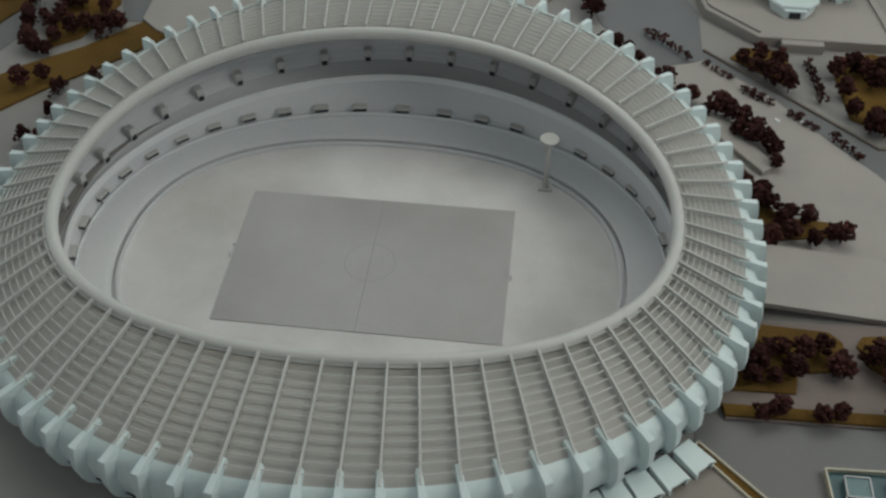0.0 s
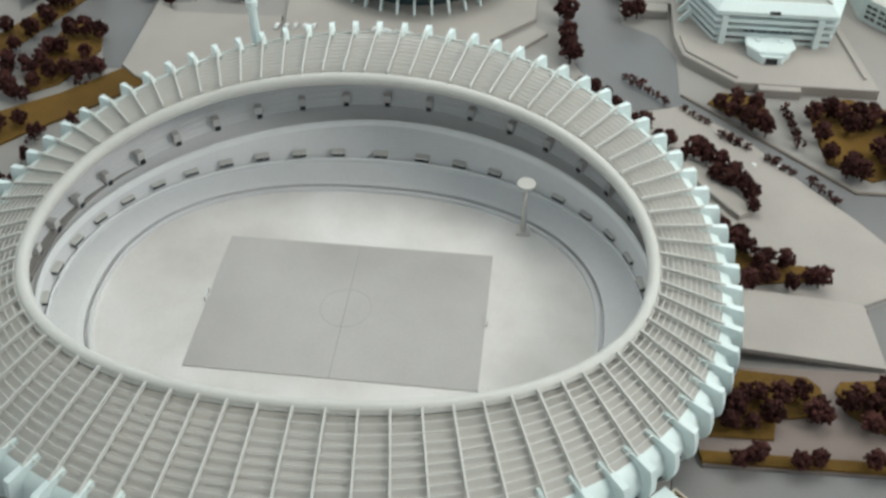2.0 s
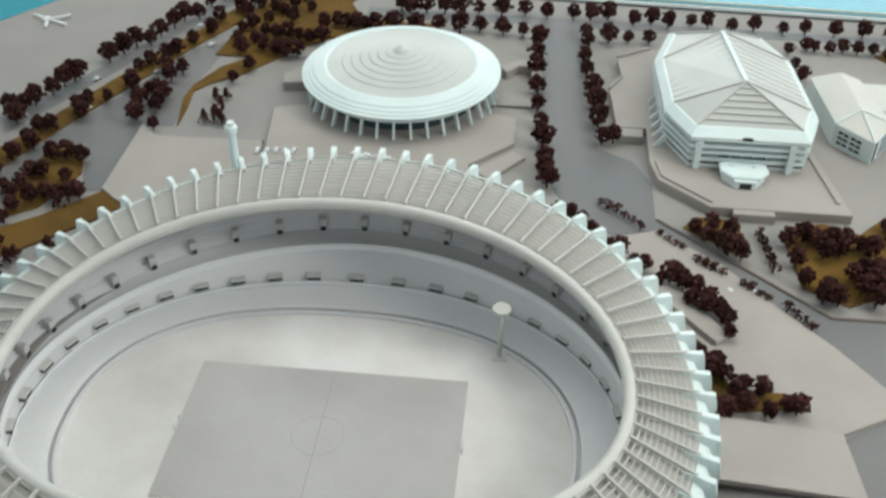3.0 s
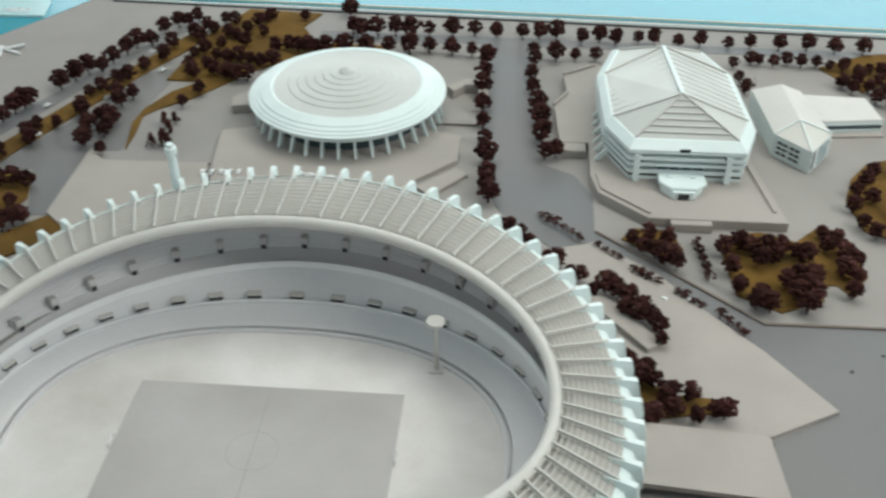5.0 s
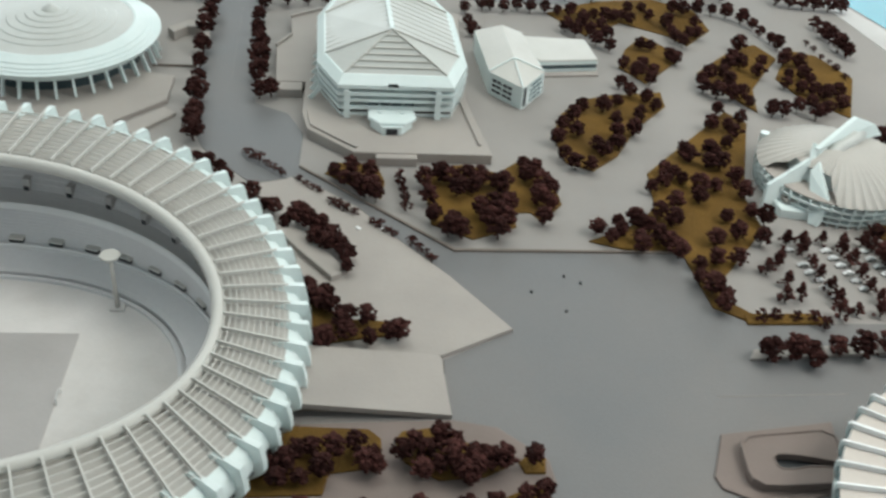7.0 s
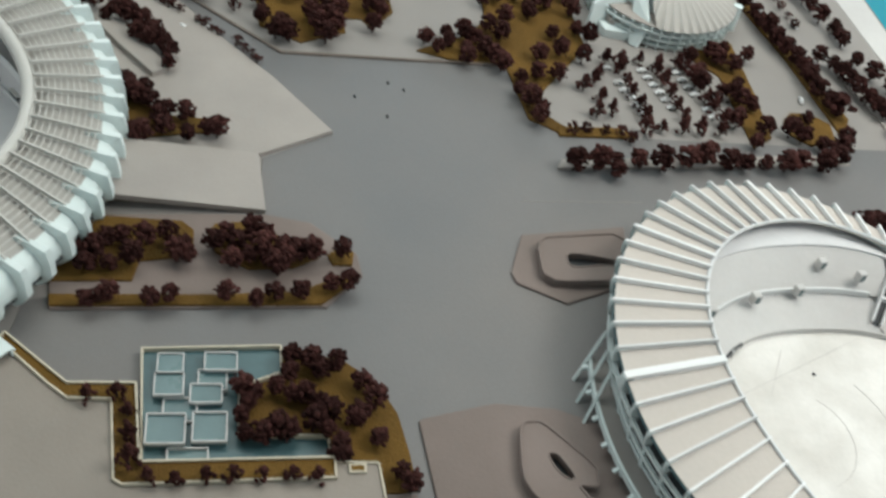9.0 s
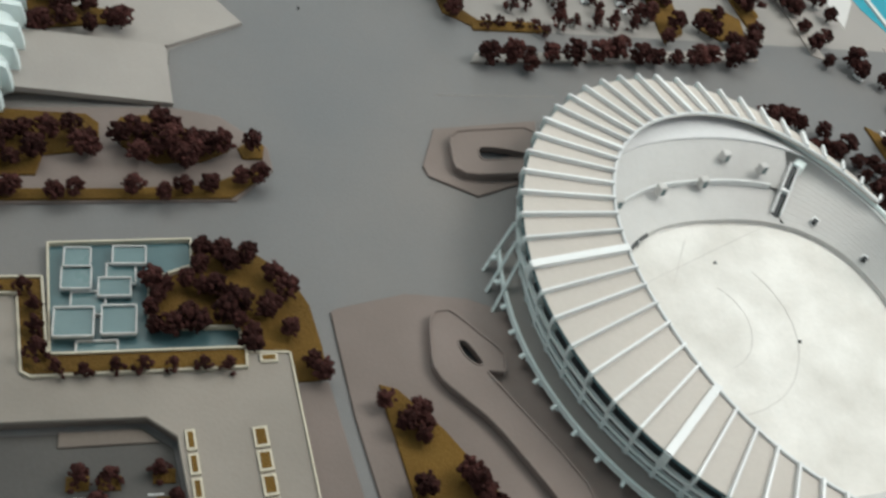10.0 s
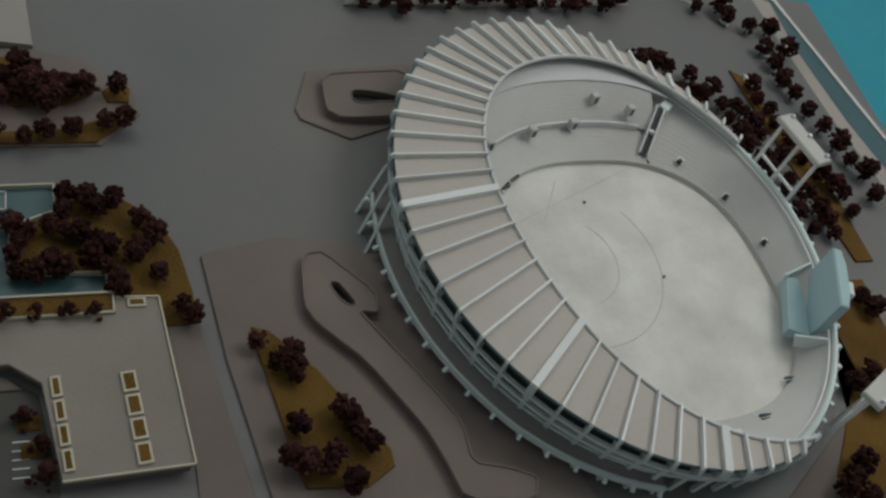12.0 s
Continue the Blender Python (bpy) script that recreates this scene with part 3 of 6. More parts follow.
WATER = thing("water", "glossy teal acrylic river along the board's rim", "water", kind="structure")
part("river_sheet", Geo().prism([(-11, 9.75), (-3.4, 9.56), (9.5, 8.98), (11.3, 8.75), (12.3, 6.0), (12.3, 2.6), (12.42, 1.5), (12.72, 0.73), (13.06, -1.56), (13.3, -7.9),
                                 (23, -7.9), (23, 21), (-11, 21)], -0.45, 0.004), M_WATER, WATER)
part("river_corner", Geo().prism([(-11, 9.7), (-11, 5.0), (-6.6, 6.9), (-5.35, 8.8), (-4.9, 9.6)], -0.45, 0.005), M_WATER, WATER)
QUAY_LINES = thing("quay_edge", "thin white quay edges along the teal river", "quay", kind="structure")
for pts, w, mat in (([(-4.6, 9.5), (9.45, 8.84)], 0.03, M_WHITE), ([(-4.6, 9.42), (9.4, 8.72)], 0.02, M_DARK), ([(-4.6, 9.68), (9.6, 9.05)], 0.03, M_TRIM),
                    ([(12.5, 2.6), (12.66, 0.9), (13.10, -1.75), (13.3, -7.8)], 0.05, M_STAND2)):
    g = Geo()
    for p, q in zip(pts, pts[1:]):
        g.beam((*p, 0.012), (*q, 0.012), w, 0.03)
    part("edge_strip", g, mat, QUAY_LINES)
def slab(name, poly, z0, z1, mat, label, category, kind="structure"):
    return tagged(part(name, Geo().prism(poly, z0, z1, 0.006), mat), label, category, kind=kind)


slab("plaza", [(4.84, 1.75), (7.26, 1.78), (7.36, 0.9), (7.55, 0.70), (13.2, 0.75), (13.0, -7.9), (2.0, -7.9), (2.9, -1.6), (4.6, -1.2), (4.66, 0.14), (5.31, 0.53),
               (4.78, 1.30), (4.26, 1.93), (3.89, 2.46), (3.2, 3.05), (2.7, 2.9), (2.1, 3.6), (1.85, 4.2), (1.62, 8.2), (-0.9, 8.1), (-0.9, 8.5), (9.2, 8.25), (9.2, 8.0), (2.45, 8.15),
               (2.5, 6.3), (2.58, 4.7), (3.0, 4.45), (3.2, 4.0), (3.2, 3.26)],
     -0.01, 0.006, M_PLAZA, "broad dark grey asphalt plaza and roads", "plaza")
slab("paving_tip", [(5.31, 0.53), (4.65, 0.16), (2.9, 0.16), (2.5, 2.0), (2.7, 2.8), (3.2, 3.02), (3.87, 2.44), (4.25, 1.92), (4.77, 1.30)], -0.01, 0.04, M_SLAB,
     "pointed beige paving slab beside the stadium", "paving")
slab("isle_slab", ISLE, -0.01, 0.03, M_SLAB2, "rounded grey-beige traffic island", "paving")
tri = [(5.79, -2.71), (5.84, -2.68), (6.38, -2.55), (6.86, -2.6), (7.3, -2.8), (7.75, -3.5), (8.3, -4.9), (8.3, -5.6), (6.2, -5.6), (6.03, -4.63), (5.87, -3.6)]
slab("triangle_slab", tri, -0.01, 0.03, M_SLAB2, "beige forecourt slab with a planted triangle", "paving")
slab("verge_slab", [(5.5, -3.3), (5.72, -3.3), (5.98, -4.9), (5.98, -7.5), (5.6, -7.5), (5.58, -4.4)], -0.01, 0.02, M_SLAB2, "narrow beige verge beside the flat-roofed building", "paving")
slab("ramp_pad", [(6.91, -0.75), (7.9, -0.6), (7.8, -1.3), (7.17, -1.54), (6.77, -1.32), (6.74, -1.2)], -0.01, 0.03, M_SLAB2, "beige pad under the curled ramp", "paving")
slab("ball_apron", [(9.0, -5.3), (9.9, -5.1), (10.8, -4.5), (11.5, -3.6), (11.2, -2.9), (11.4, -4.8), (10.4, -6.2), (8.6, -6.2)], -0.01, 0.013, M_SLAB2, "beige apron beside the baseball stadium", "paving")
slab("dome_court", [(-1.6, 5.15), (-1.04, 5.33), (0.08, 5.6), (1.53, 5.24), (1.54, 4.62), (1.01, 4.07), (1.11, 3.82), (0.74, 3.6), (-1.3, 3.4), (-1.5, 4.3)], -0.01, 0.06, M_SLAB,
     "raised beige court in front of the round hall", "paving")
slab("court_step", [(1.08, 3.98), (1.53, 4.45), (1.69, 4.32), (1.28, 3.8)], -0.01, 0.05, M_SLAB, "low beige step slab beside the court", "paving")
slab("west_pad", [(-3.14, 3.10), (-3.16, 4.57), (-2.90, 4.31), (-1.56, 4.34), (-1.39, 3.5), (-1.5, 3.0), (-2.34, 2.6), (-2.92, 2.9)], -0.01, 0.05, M_SLAB, "pale raised paving west of the round hall", "paving")
slab("west_road", WESTROAD, -0.01, 0.005, M_PLAZA, "grey outer avenue", "road")
slab("west_inner_road", WESTROAD2, -0.01, 0.006, M_PLAZA, "grey inner avenue with a flared junction", "road")
slab("west_road_end", [(-4.49, 3.44), (-4.29, 3.02), (-4.6, 2.2), (-5.2, 1.2), (-5.4, 1.6)], -0.01, 0.0052, M_PLAZA, "grey inner avenue running to the board's rim", "road")
slab("white_road_line", [(2.222, 5.2), (2.232, 5.2), (2.14, 7.6), (2.13, 7.6)], 0.0, 0.008, M_GROUND, "thin pale centre line on the road", "road marking")
slab("white_plaza_line", [(7.0, -0.30), (8.2, -0.25), (8.2, -0.235), (7.0, -0.285)], 0.0, 0.010, M_GROUND, "thin pale line across the plaza", "road marking")

slab("canal", [(12.50, 0.95), (12.64, 0.66), (12.60, -0.08), (12.70, -1.19), (12.84, -1.95), (13.0, -7.8), (13.28, -7.8), (13.08, -1.75), (12.65, 0.9)], 0.0, 0.010, M_POOL,
     "shallow blue-grey water strip inside the quay", "water")
slab("quay_walk", [(12.38, 0.80), (12.62, 0.66), (12.58, -0.08), (12.68, -1.19), (12.82, -1.95), (12.97, -7.8), (12.75, -7.8), (12.62, -1.95), (12.50, -1.19), (12.42, -0.08)], 0.0, 0.014, M_SLAB,
     "pale beige quay walk along the canal", "paving")

BEDS = {"garden_bed": BED_GARDEN, "corner_bed": BED_CORNER, "ring_bed": BED_B, "bean_bed": BED_A, "far_bed": BED_C, "wedge_bed": BED_E, "slope_bed": BED_F, "park_bed": BED_PARK,
        "east_bed": BED_EAST, "oval_bed": BED_OVAL, "isle_bed": BED_ISLE_A, "isle_oval_bed": BED_ISLE_B, "isle_end_bed": BED_ISLE_C, "isle_strip_bed": BED_ISLE_D,
        "pool_bed": BED_POOL, "triangle_bed": BED_TRI, "median_bed": WESTBED, "crescent_bed": CRESCENT, "west_bed": WESTBED2, "west_strip_bed": [(-5.4, 0.8), (-4.15, 2.12), (-3.65, 2.5), (-3.12, 3.07), (-2.67, 3.05), (-2.85, 2.7), (-3.3, 2.2), (-3.75, 1.75), (-4.8, 0.5)],
        "median_end_bed": [(-4.69, 3.9), (-4.49, 3.46), (-5.2, 1.9), (-5.5, 2.3)],
        "side_bed": BED_SIDE,
        "grove_bed": [(-2.8, 6.6), (-2.0, 6.6), (-1.3, 7.3), (0.2, 7.7), (0.2, 7.95), (-0.9, 8.0), (-1.2, 8.6), (-1.0, 9.1), (-2.2, 9.2), (-2.6, 8.2)],
        "avenue_bed": [(10.25, 4.1), (10.4, 4.1), (10.75, 2.4), (10.95, 1.2), (10.75, 0.9), (10.6, 2.3)],
        "quay_bed": [(11.5, -0.5), (11.62, -0.6), (11.95, -1.9), (11.95, -3.0), (11.75, -3.0), (11.62, -1.9)],
        "south_bed": [(11.1, -3.2), (11.7, -3.2), (11.6, -4.4), (10.9, -5.4), (10.4, -5.0), (11.1, -4.1)],
        "low_hedge_bed": [(7.55, 0.66), (8.35, 0.68), (8.35, 0.78), (7.55, 0.78)]}
for k, (name, poly) in enumerate(BEDS.items()):
    high = 0.045 if "isle" in name or "triangle" in name or "side" in name else 0.016
    tagged(part(name, Geo().prism(poly, -0.01, high + 0.0006 * k, 0.004), M_GRASS),
           "ochre flock lawn bed with dark trees", "flower bed", kind="structure")
slab("avenue_strip", BED_STRIP, -0.01, 0.02, M_SLAB, "pale kerbed strip under the avenue trees", "paving")
slab("quay_strip", [(12.02, 1.1), (12.36, 1.6), (12.27, 2.6), (12.27, 6.0), (11.28, 8.6), (11.0, 8.5), (11.75, 5.2), (11.85, 3.6), (11.9, 2.57), (11.99, 1.79)], -0.01, 0.009, M_STAND2, "pale quay strip along the river", "quay")
slab("big_row_strip", [(7.43, 0.17), (7.5, 0.3), (10.5, 0.58), (10.65, 0.45), (10.4, 0.40)], -0.01, 0.03, M_SLAB, "pale kerbed strip under a row of trees", "paving")
slab("kerb_line", [(3.20, 3.24), (4.84, 1.73), (7.26, 1.765), (7.26, 1.79), (4.85, 1.765), (3.22, 3.26)], -0.01, 0.03, M_EDGE, "thin dark kerb along the hall forecourt", "kerb")


# ---- ramps and decks round the stadiums ----
def stadium_ramp():
    r = thing("stadium_ramp", "pale sloping ramp deck beside the large stadium", "ramp")
    g = Geo()
    top = [(2.9, 0.12, 0.22), (4.63, 0.15, 0.05), (4.69, -0.58, 0.05), (2.9, -0.58, 0.22)]
    low = [(x, y, max(z - 0.06, 0.0)) for x, y, z in top]
    g.loft([low, top])
    g.f += [(7, 6, 5, 4)[::-1], (0, 1, 2, 3)]
    part("deck", g, M_SLAB, r)
    # brown strip paints the shadow line below the ramp's edge
    part("retaining_wall", Geo().prism([(3.0, -0.5), (4.4, -0.5), (4.4, -0.46), (3.0, -0.46)], 0, 0.06), M_EDGE, r, "retaining wall, the deck edge's shade put into its brown")
    return r


stadium_ramp()


def curb_wall(parent, pts, z0, z1, w, mat, name="parapet"):
    g = Geo()
    for p, q in zip(pts, pts[1:]):
        g.beam((*p, (z0 + z1) / 2), (*q, (z0 + z1) / 2), w, z1 - z0)
    return part(name, g, mat, parent)


def rounded(poly, times=2, cut=0.22):
    """The outline with its corners rounded off."""
    for _ in range(times):
        out = []
        for p, q in zip(poly, poly[1:] + poly[:1]):
            out += [(p[0] + (q[0] - p[0]) * cut, p[1] + (q[1] - p[1]) * cut), (q[0] - (q[0] - p[0]) * cut, q[1] - (q[1] - p[1]) * cut)]
        poly = out
    return poly


def curled_ramp(name, deck, well, label):
    """A raised deck with a thin lip all round and a well cut right through it."""
    r = thing(name, label, "ramp")
    deck, well = rounded(deck, 1, 0.14), rounded(well, 1)
    flat = [[Vector((x, y, 0.10)) for x, y in ring] for ring in (deck, well)]
    g = Geo().add(flat[0] + flat[1], tessellate_polygon(flat))
    for ring in (deck, well):
        g.loft([[(x, y, 0.10) for x, y in ring], [(x, y, 0.0) for x, y in ring]])
    part("deck", g, M_SLAB2, r)
    part("lip", Geo().tube([(x, y, 0.104) for x, y in deck], 0.011, 6, True), M_SLAB2, r)
    part("well_lip", Geo().tube([(x, y, 0.102) for x, y in well], 0.008, 6, True), M_SLAB2, r)
    # the well's shade is put into the floor's near-black colour
    part("well_floor", Geo().prism(well, 0.031, 0.036), M_DARK, r, "floor of the ramp's well, painted dark for its shade")
    return r


curled_ramp("north_curled_ramp", [(7.01, -0.93), (7.10, -0.84), (7.83, -0.76), (7.80, -1.32), (7.10, -1.36), (6.99, -1.27)],
            [(7.24, -1.03), (7.42, -1.03), (7.80, -1.12), (7.80, -1.19), (7.55, -1.15), (7.36, -1.19), (7.24, -1.18)], "curled beige ramp with thin lip beside the ballpark")
curled_ramp("south_curled_ramp", [(6.51, -2.86), (6.56, -2.77), (6.69, -2.76), (7.03, -3.15), (7.01, -3.32), (6.86, -3.30), (6.94, -3.44), (7.27, -3.98), (7.42, -4.27), (7.42, -4.58), (7.68, -4.65),
                                  (7.86, -4.74), (7.81, -4.89), (7.30, -4.83), (7.23, -4.54), (7.15, -4.29), (6.84, -3.73), (6.53, -3.38), (6.47, -3.23)],
            [(6.68, -3.04), (6.75, -3.03), (6.81, -3.13), (6.86, -3.24), (6.81, -3.26), (6.73, -3.19)], "long winding beige ramp with thin lip beside the ballpark")


def block(name, poly, z0, z1, mat, label, category):
    return tagged(part(name, Geo().prism(poly, z0, z1, 0.006), mat), label, category)


block("hall_pad_block", [(3.05, 1.95), (3.33, 2.0), (3.78, 1.28), (3.64, 1.17), (3.3, 1.6)], 0.03, 0.10, M_SLAB, "pale wedge-shaped platform with dark sides", "platform")


# ---- the flat-roofed building with its sunken pools ----
def flat_building():
    b = thing("flat_building", "flat cream-roofed building with cut-out court and roof planters", "building")
    roof = [(2.84, -2.10), (3.20, -2.46), (3.35, -2.60), (3.64, -2.61), (3.71, -3.24), (3.77, -3.28), (5.15, -3.25), (5.16, -3.12), (5.45, -3.13), (5.57, -4.40), (4.78, -4.43),
            (4.68, -3.74), (4.49, -3.59), (2.7, -3.59), (2.7, -4.4), (1.6, -4.4), (1.6, -2.95), (2.35, -2.55)]
    part("roof_slab", Geo().prism(roof, 0.10, 0.13, 0.005), M_DECK, b, "cream flat roof")
    # the overhang's shade is put into the wall's brown
    part("wall", Geo().prism(shrink(roof[::-1], 0.02), 0.0, 0.10), M_EDGE, b, "wall under the roof edge, its shade put into the brown")
    curb_wall(b, [(5.16, -3.115), (5.45, -3.125), (5.57, -4.40), (4.78, -4.43)], 0.12, 0.145, 0.012, M_TRIM)
    for i in range(4):
        for x, w in ((4.765 + 0.018 * i, 0.045), (5.21 + 0.018 * i, 0.075)):
            y = -3.78 - 0.172 * i
            part("roof_planter", Geo().box(x, y, 0.12, w + 0.02, 0.15, 0.03, 0.1), M_TRIM, b, "cream-rimmed roof planter")
            part("planter_soil", Geo().box(x, y, 0.14, w - 0.01, 0.115, 0.013, 0.1), M_GRASS, b, "ochre soil of a planter")
    part("roof_planter", Geo().box(5.30, -3.17, 0.12, 0.12, 0.07, 0.03), M_TRIM, b, "cream-rimmed roof planter")
    part("planter_soil", Geo().box(5.30, -3.17, 0.14, 0.09, 0.04, 0.013), M_GRASS, b, "ochre soil of a planter")
    strip = [(2.86, -2.02), (3.19, -2.33), (3.33, -2.46), (3.79, -2.46), (3.86, -3.10), (5.15, -3.08), (5.15, -3.24), (3.77, -3.27), (3.71, -3.23), (3.64, -2.60), (3.35, -2.59), (3.2, -2.46), (2.82, -2.08)]
    part("planter_strip", Geo().prism(strip, 0.0, 0.135), M_GRASS, b, "ochre planting strip along the roof edge")
    curb_wall(b, strip + strip[:1], 0.1, 0.155, 0.014, M_TRIM, "planter_rim")
    return b


flat_building()


def pool_terrace():
    p = thing("pool_terrace", "stepped blue-grey pool terrace with white-rimmed basins", "pool")
    out = [(3.80, -2.09), (4.80, -2.05), (4.80, -2.30), (4.50, -2.43), (4.50, -2.84), (5.12, -2.85), (5.14, -3.05), (3.87, -3.08)]
    part("pool_floor", Geo().prism(out, 0.0, 0.025), M_POOL, p, "blue-grey pool floor")
    curb_wall(p, out + out[:1], 0.0, 0.07, 0.014, M_TRIM, "pool_rim")
    for k, (xa, ya, xb, yb) in enumerate(((3.92, -2.16, 4.10, -2.33), (3.91, -2.33, 4.11, -2.52), (4.25, -2.14, 4.48, -2.30), (4.21, -2.28, 4.41, -2.46), (4.16, -2.42, 4.38, -2.58),
                                          (3.98, -2.52, 4.21, -2.72), (3.88, -2.69, 4.14, -2.93), (4.19, -2.67, 4.42, -2.91), (4.03, -2.94, 4.30, -3.06))):
        z = (0.10, 0.09, 0.09, 0.06, 0.08, 0.05, 0.10, 0.09, 0.05)[k]
        box = [(xa, yb), (xb, yb), (xb, ya), (xa, ya)]
        basin = part("basin", Geo().prism(box, 0.0, z - 0.012 - 0.0007 * k), M_BASIN, p, "raised blue-grey basin")
        curb_wall(basin, box + box[:1], z - 0.025, z + 0.0009 * k, 0.010, M_STAND2, "basin_rim")
    return p


pool_terrace()


# ---- marked parking court beside the flat building ----
def parking_court():
    # dark sheet laid where the court lies in its walls' shade
    slab("court_floor", [(2.72, -3.62), (4.48, -3.62), (4.66, -3.76), (4.77, -4.42), (4.80, -6.0), (1.6, -6.0), (1.6, -4.42), (2.72, -4.42)], -0.01, 0.012, M_COURT, "floor sheet of the sunken parking court, darkened to hold the court's shade", "court")
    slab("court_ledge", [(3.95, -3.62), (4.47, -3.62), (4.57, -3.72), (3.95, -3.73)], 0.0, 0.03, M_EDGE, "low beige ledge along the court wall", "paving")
    for x0 in (4.08, 4.55):
        for i in range(5):
            m = new("bay_line", Geo().box(x0, -4.08 - 0.06 * i, 0.010, 0.1, 0.008, 0.006).mesh("bay_line", M_CAR))
            tagged(m, "thin white parking bay line on asphalt", "road marking", "parking bay lines")


parking_court()
for i, (x, y) in enumerate(((4.08, -3.98), (4.27, -3.99), (4.6, -3.96), (4.2, -4.2), (4.62, -4.15))):
    tagged(part("court_bed", Geo().box(x, y, 0.010, 0.14, 0.1, 0.012), M_GRASS), "small ochre planting square in the court", "flower bed", kind="structure")

# ---- the large stadium ----
FINS = 80


def fin_angles(count):
    """Angles of the bays, four to a bay: nearly even, with the slow drift of a hand-set model."""
    out = []
    for i in range(4 * count):
        p = 2 * math.pi * i / (4 * count)
        drift = 5.94 + 2.31 * math.cos(p) - 0.73 * math.cos(2 * p) - 0.11 * math.sin(2 * p) - 0.69 * math.cos(4 * p) - 0.70 * math.sin(4 * p) + 0.16 * math.sin(5 * p)
        out.append(p + math.radians(drift))
    return out


def ring_at(a, b, n, z, amp, lean, t):
    """A point of a stadium ring: higher on the long sides by amp, and on the east by lean."""
    x, y = oval(a, b, n, t)
    u, v = x / a, y / b
    w = (v * v - u * u) / (u * u + v * v)
    return (x, y, z + amp * w + lean * u)


P_RING = (2.76, 2.075, 2.1, 0.626, 0.155, 0.0)   # inner edge of the roof
P_EAVE = (3.34, 3.08, 2.07, 0.50, 0.19, 0.03)    # outer edge of the roof
P_TIP = (3.48, 3.22, 2.07, 0.54, 0.19, 0.03)      # tips of the fins


def between(p, q, k):
    return tuple(a + (b - a) * k for a, b in zip(p, q))


def big_stadium():
    st = thing("stadium", "large white oval stadium model with ribbed ring roof", "stadium")
    N = FINS * 4
    ts = fin_angles(FINS)
    fin_ts = ts[::4]
    g = Geo()
    g.loft([[(*oval(2.33 * k, 1.675 * k, 2.3, t), -0.385) for t in ts] for k in (1.0, 0.6, 0.3)])
    k = len(g.v)
    g.f.append(tuple(range(k - N, k)))
    part("arena_floor", g, M_FIELD, st, "pale patchy arena floor, glare put into its blotches")
    part("pitch", Geo().prism([(-1.3125, -0.85), (1.3125, -0.85), (1.3125, 0.85), (-1.3125, 0.85)], -0.384, -0.376), M_PITCH, st, "grey football pitch panel")
    # stands
    def band(name, rings, mat, label="", smooth=True):
        g = Geo()
        g.loft([[ring_at(*r, t) for t in ts] for r in rings])
        return part(name, g, mat, st, label, smooth)

    def tier(name, low, high, steps, label):
        g = Geo()
        rings = []
        for i in range(steps):
            lo, hi = between(low, high, i / steps), between(low, high, (i + 1) / steps)
            rings += [lo, between(lo, (*lo[:3], *hi[3:]), 0.22), hi]
        g.loft([[ring_at(*r, t) for t in ts] for r in rings])
        return part(name, g, M_SEAT, st, label)

    kx = (2.345, 1.69, 2.3)
    def edge(d, z):
        return (kx[0] + d, kx[1] + d, kx[2], z, 0.0, 0.0)
    band("kerb", [edge(-0.02, -0.385), edge(-0.02, -0.35), edge(0.015, -0.35), edge(0.02, -0.41)], M_SEAT, smooth=False)
    band("moat_wall", [edge(0.02, -0.41), edge(0.055, -0.41), edge(0.055, -0.345), edge(0.11, -0.335)], M_SEAT, smooth=False)
    # gangway and parapet
    rail, front = (2.745, 1.99, 2.15, -0.22, 0.03, 0.03), (2.79, 2.273, 1.886, 0.092, 0.025, 0.09)
    def off(r, d, dz):
        return (r[0] + d, r[1] + d, r[2], r[3] + dz, *r[4:])
    tier("lower_stand", edge(0.11, -0.335), off(rail, -0.005, -0.045), 10, "grey stepped lower stand")
    band("gangway_rail", [off(rail, -0.008, -0.06), off(rail, -0.008, -0.012), off(rail, 0.014, -0.010), off(rail, 0.016, -0.06)], M_CAR, smooth=False)
    tier("middle_stand", off(rail, 0.016, -0.045), off(front, 0.01, -0.04), 12, "grey stepped middle stand")
    band("parapet", [off(front, -0.012, -0.075), off(front, -0.012, -0.012), off(front, 0.014, -0.010), off(front, 0.018, -0.075)], M_CAR, smooth=False)
    shelf = (2.90, 2.56, 1.93, 0.06, 0.05, 0.04)
    tier("upper_stand", off(front, 0.018, -0.06), shelf, 6, "grey stepped upper stand")
    tier("back_stand", shelf, (3.18, 2.90, 2.05, 0.45, 0.17, 0.03), 10, "grey steep rows under the roof")
    for nm, r in (("gangway_handrail", rail), ("parapet_handrail", front)):
        part(nm, Geo().tube([ring_at(*r, t) for t in ts], 0.014, 5, True), M_CAR, st, "thin white handrail", True)
    # hoods over the gangway mouths and vent boxes of the upper stand
    def outward(x, y, a, b):
        return math.degrees(math.atan2(y / b ** 2, x / a ** 2)) + 90
    for i in range(40):
        t = math.radians(8.7 + 9.0 * i + 2.4 * math.sin(math.radians(17.4 + 18.0 * i)))
        x, y, z = ring_at(2.752, 2.045, 2.15, -0.235, 0.0, 0.02, t)
        hood = part("gangway_hood", Geo().prism([(-0.075, -0.04), (0.075, -0.04), (0.075, 0.04), (-0.075, 0.04)], 0.088, 0.104, 0.004), M_RIB, st, "grey hood over a gangway mouth", at=spot(x, y, z, outward(x, y, 2.75, 2.04)))
        part("hood_post", Geo().box(0, 0.0, -0.02, 0.05, 0.03, 0.08), M_SEAT, hood)
        part("hood_slot", Geo().box(0, 0.0, 0.052, 0.14, 0.07, 0.037), M_DARK, hood)
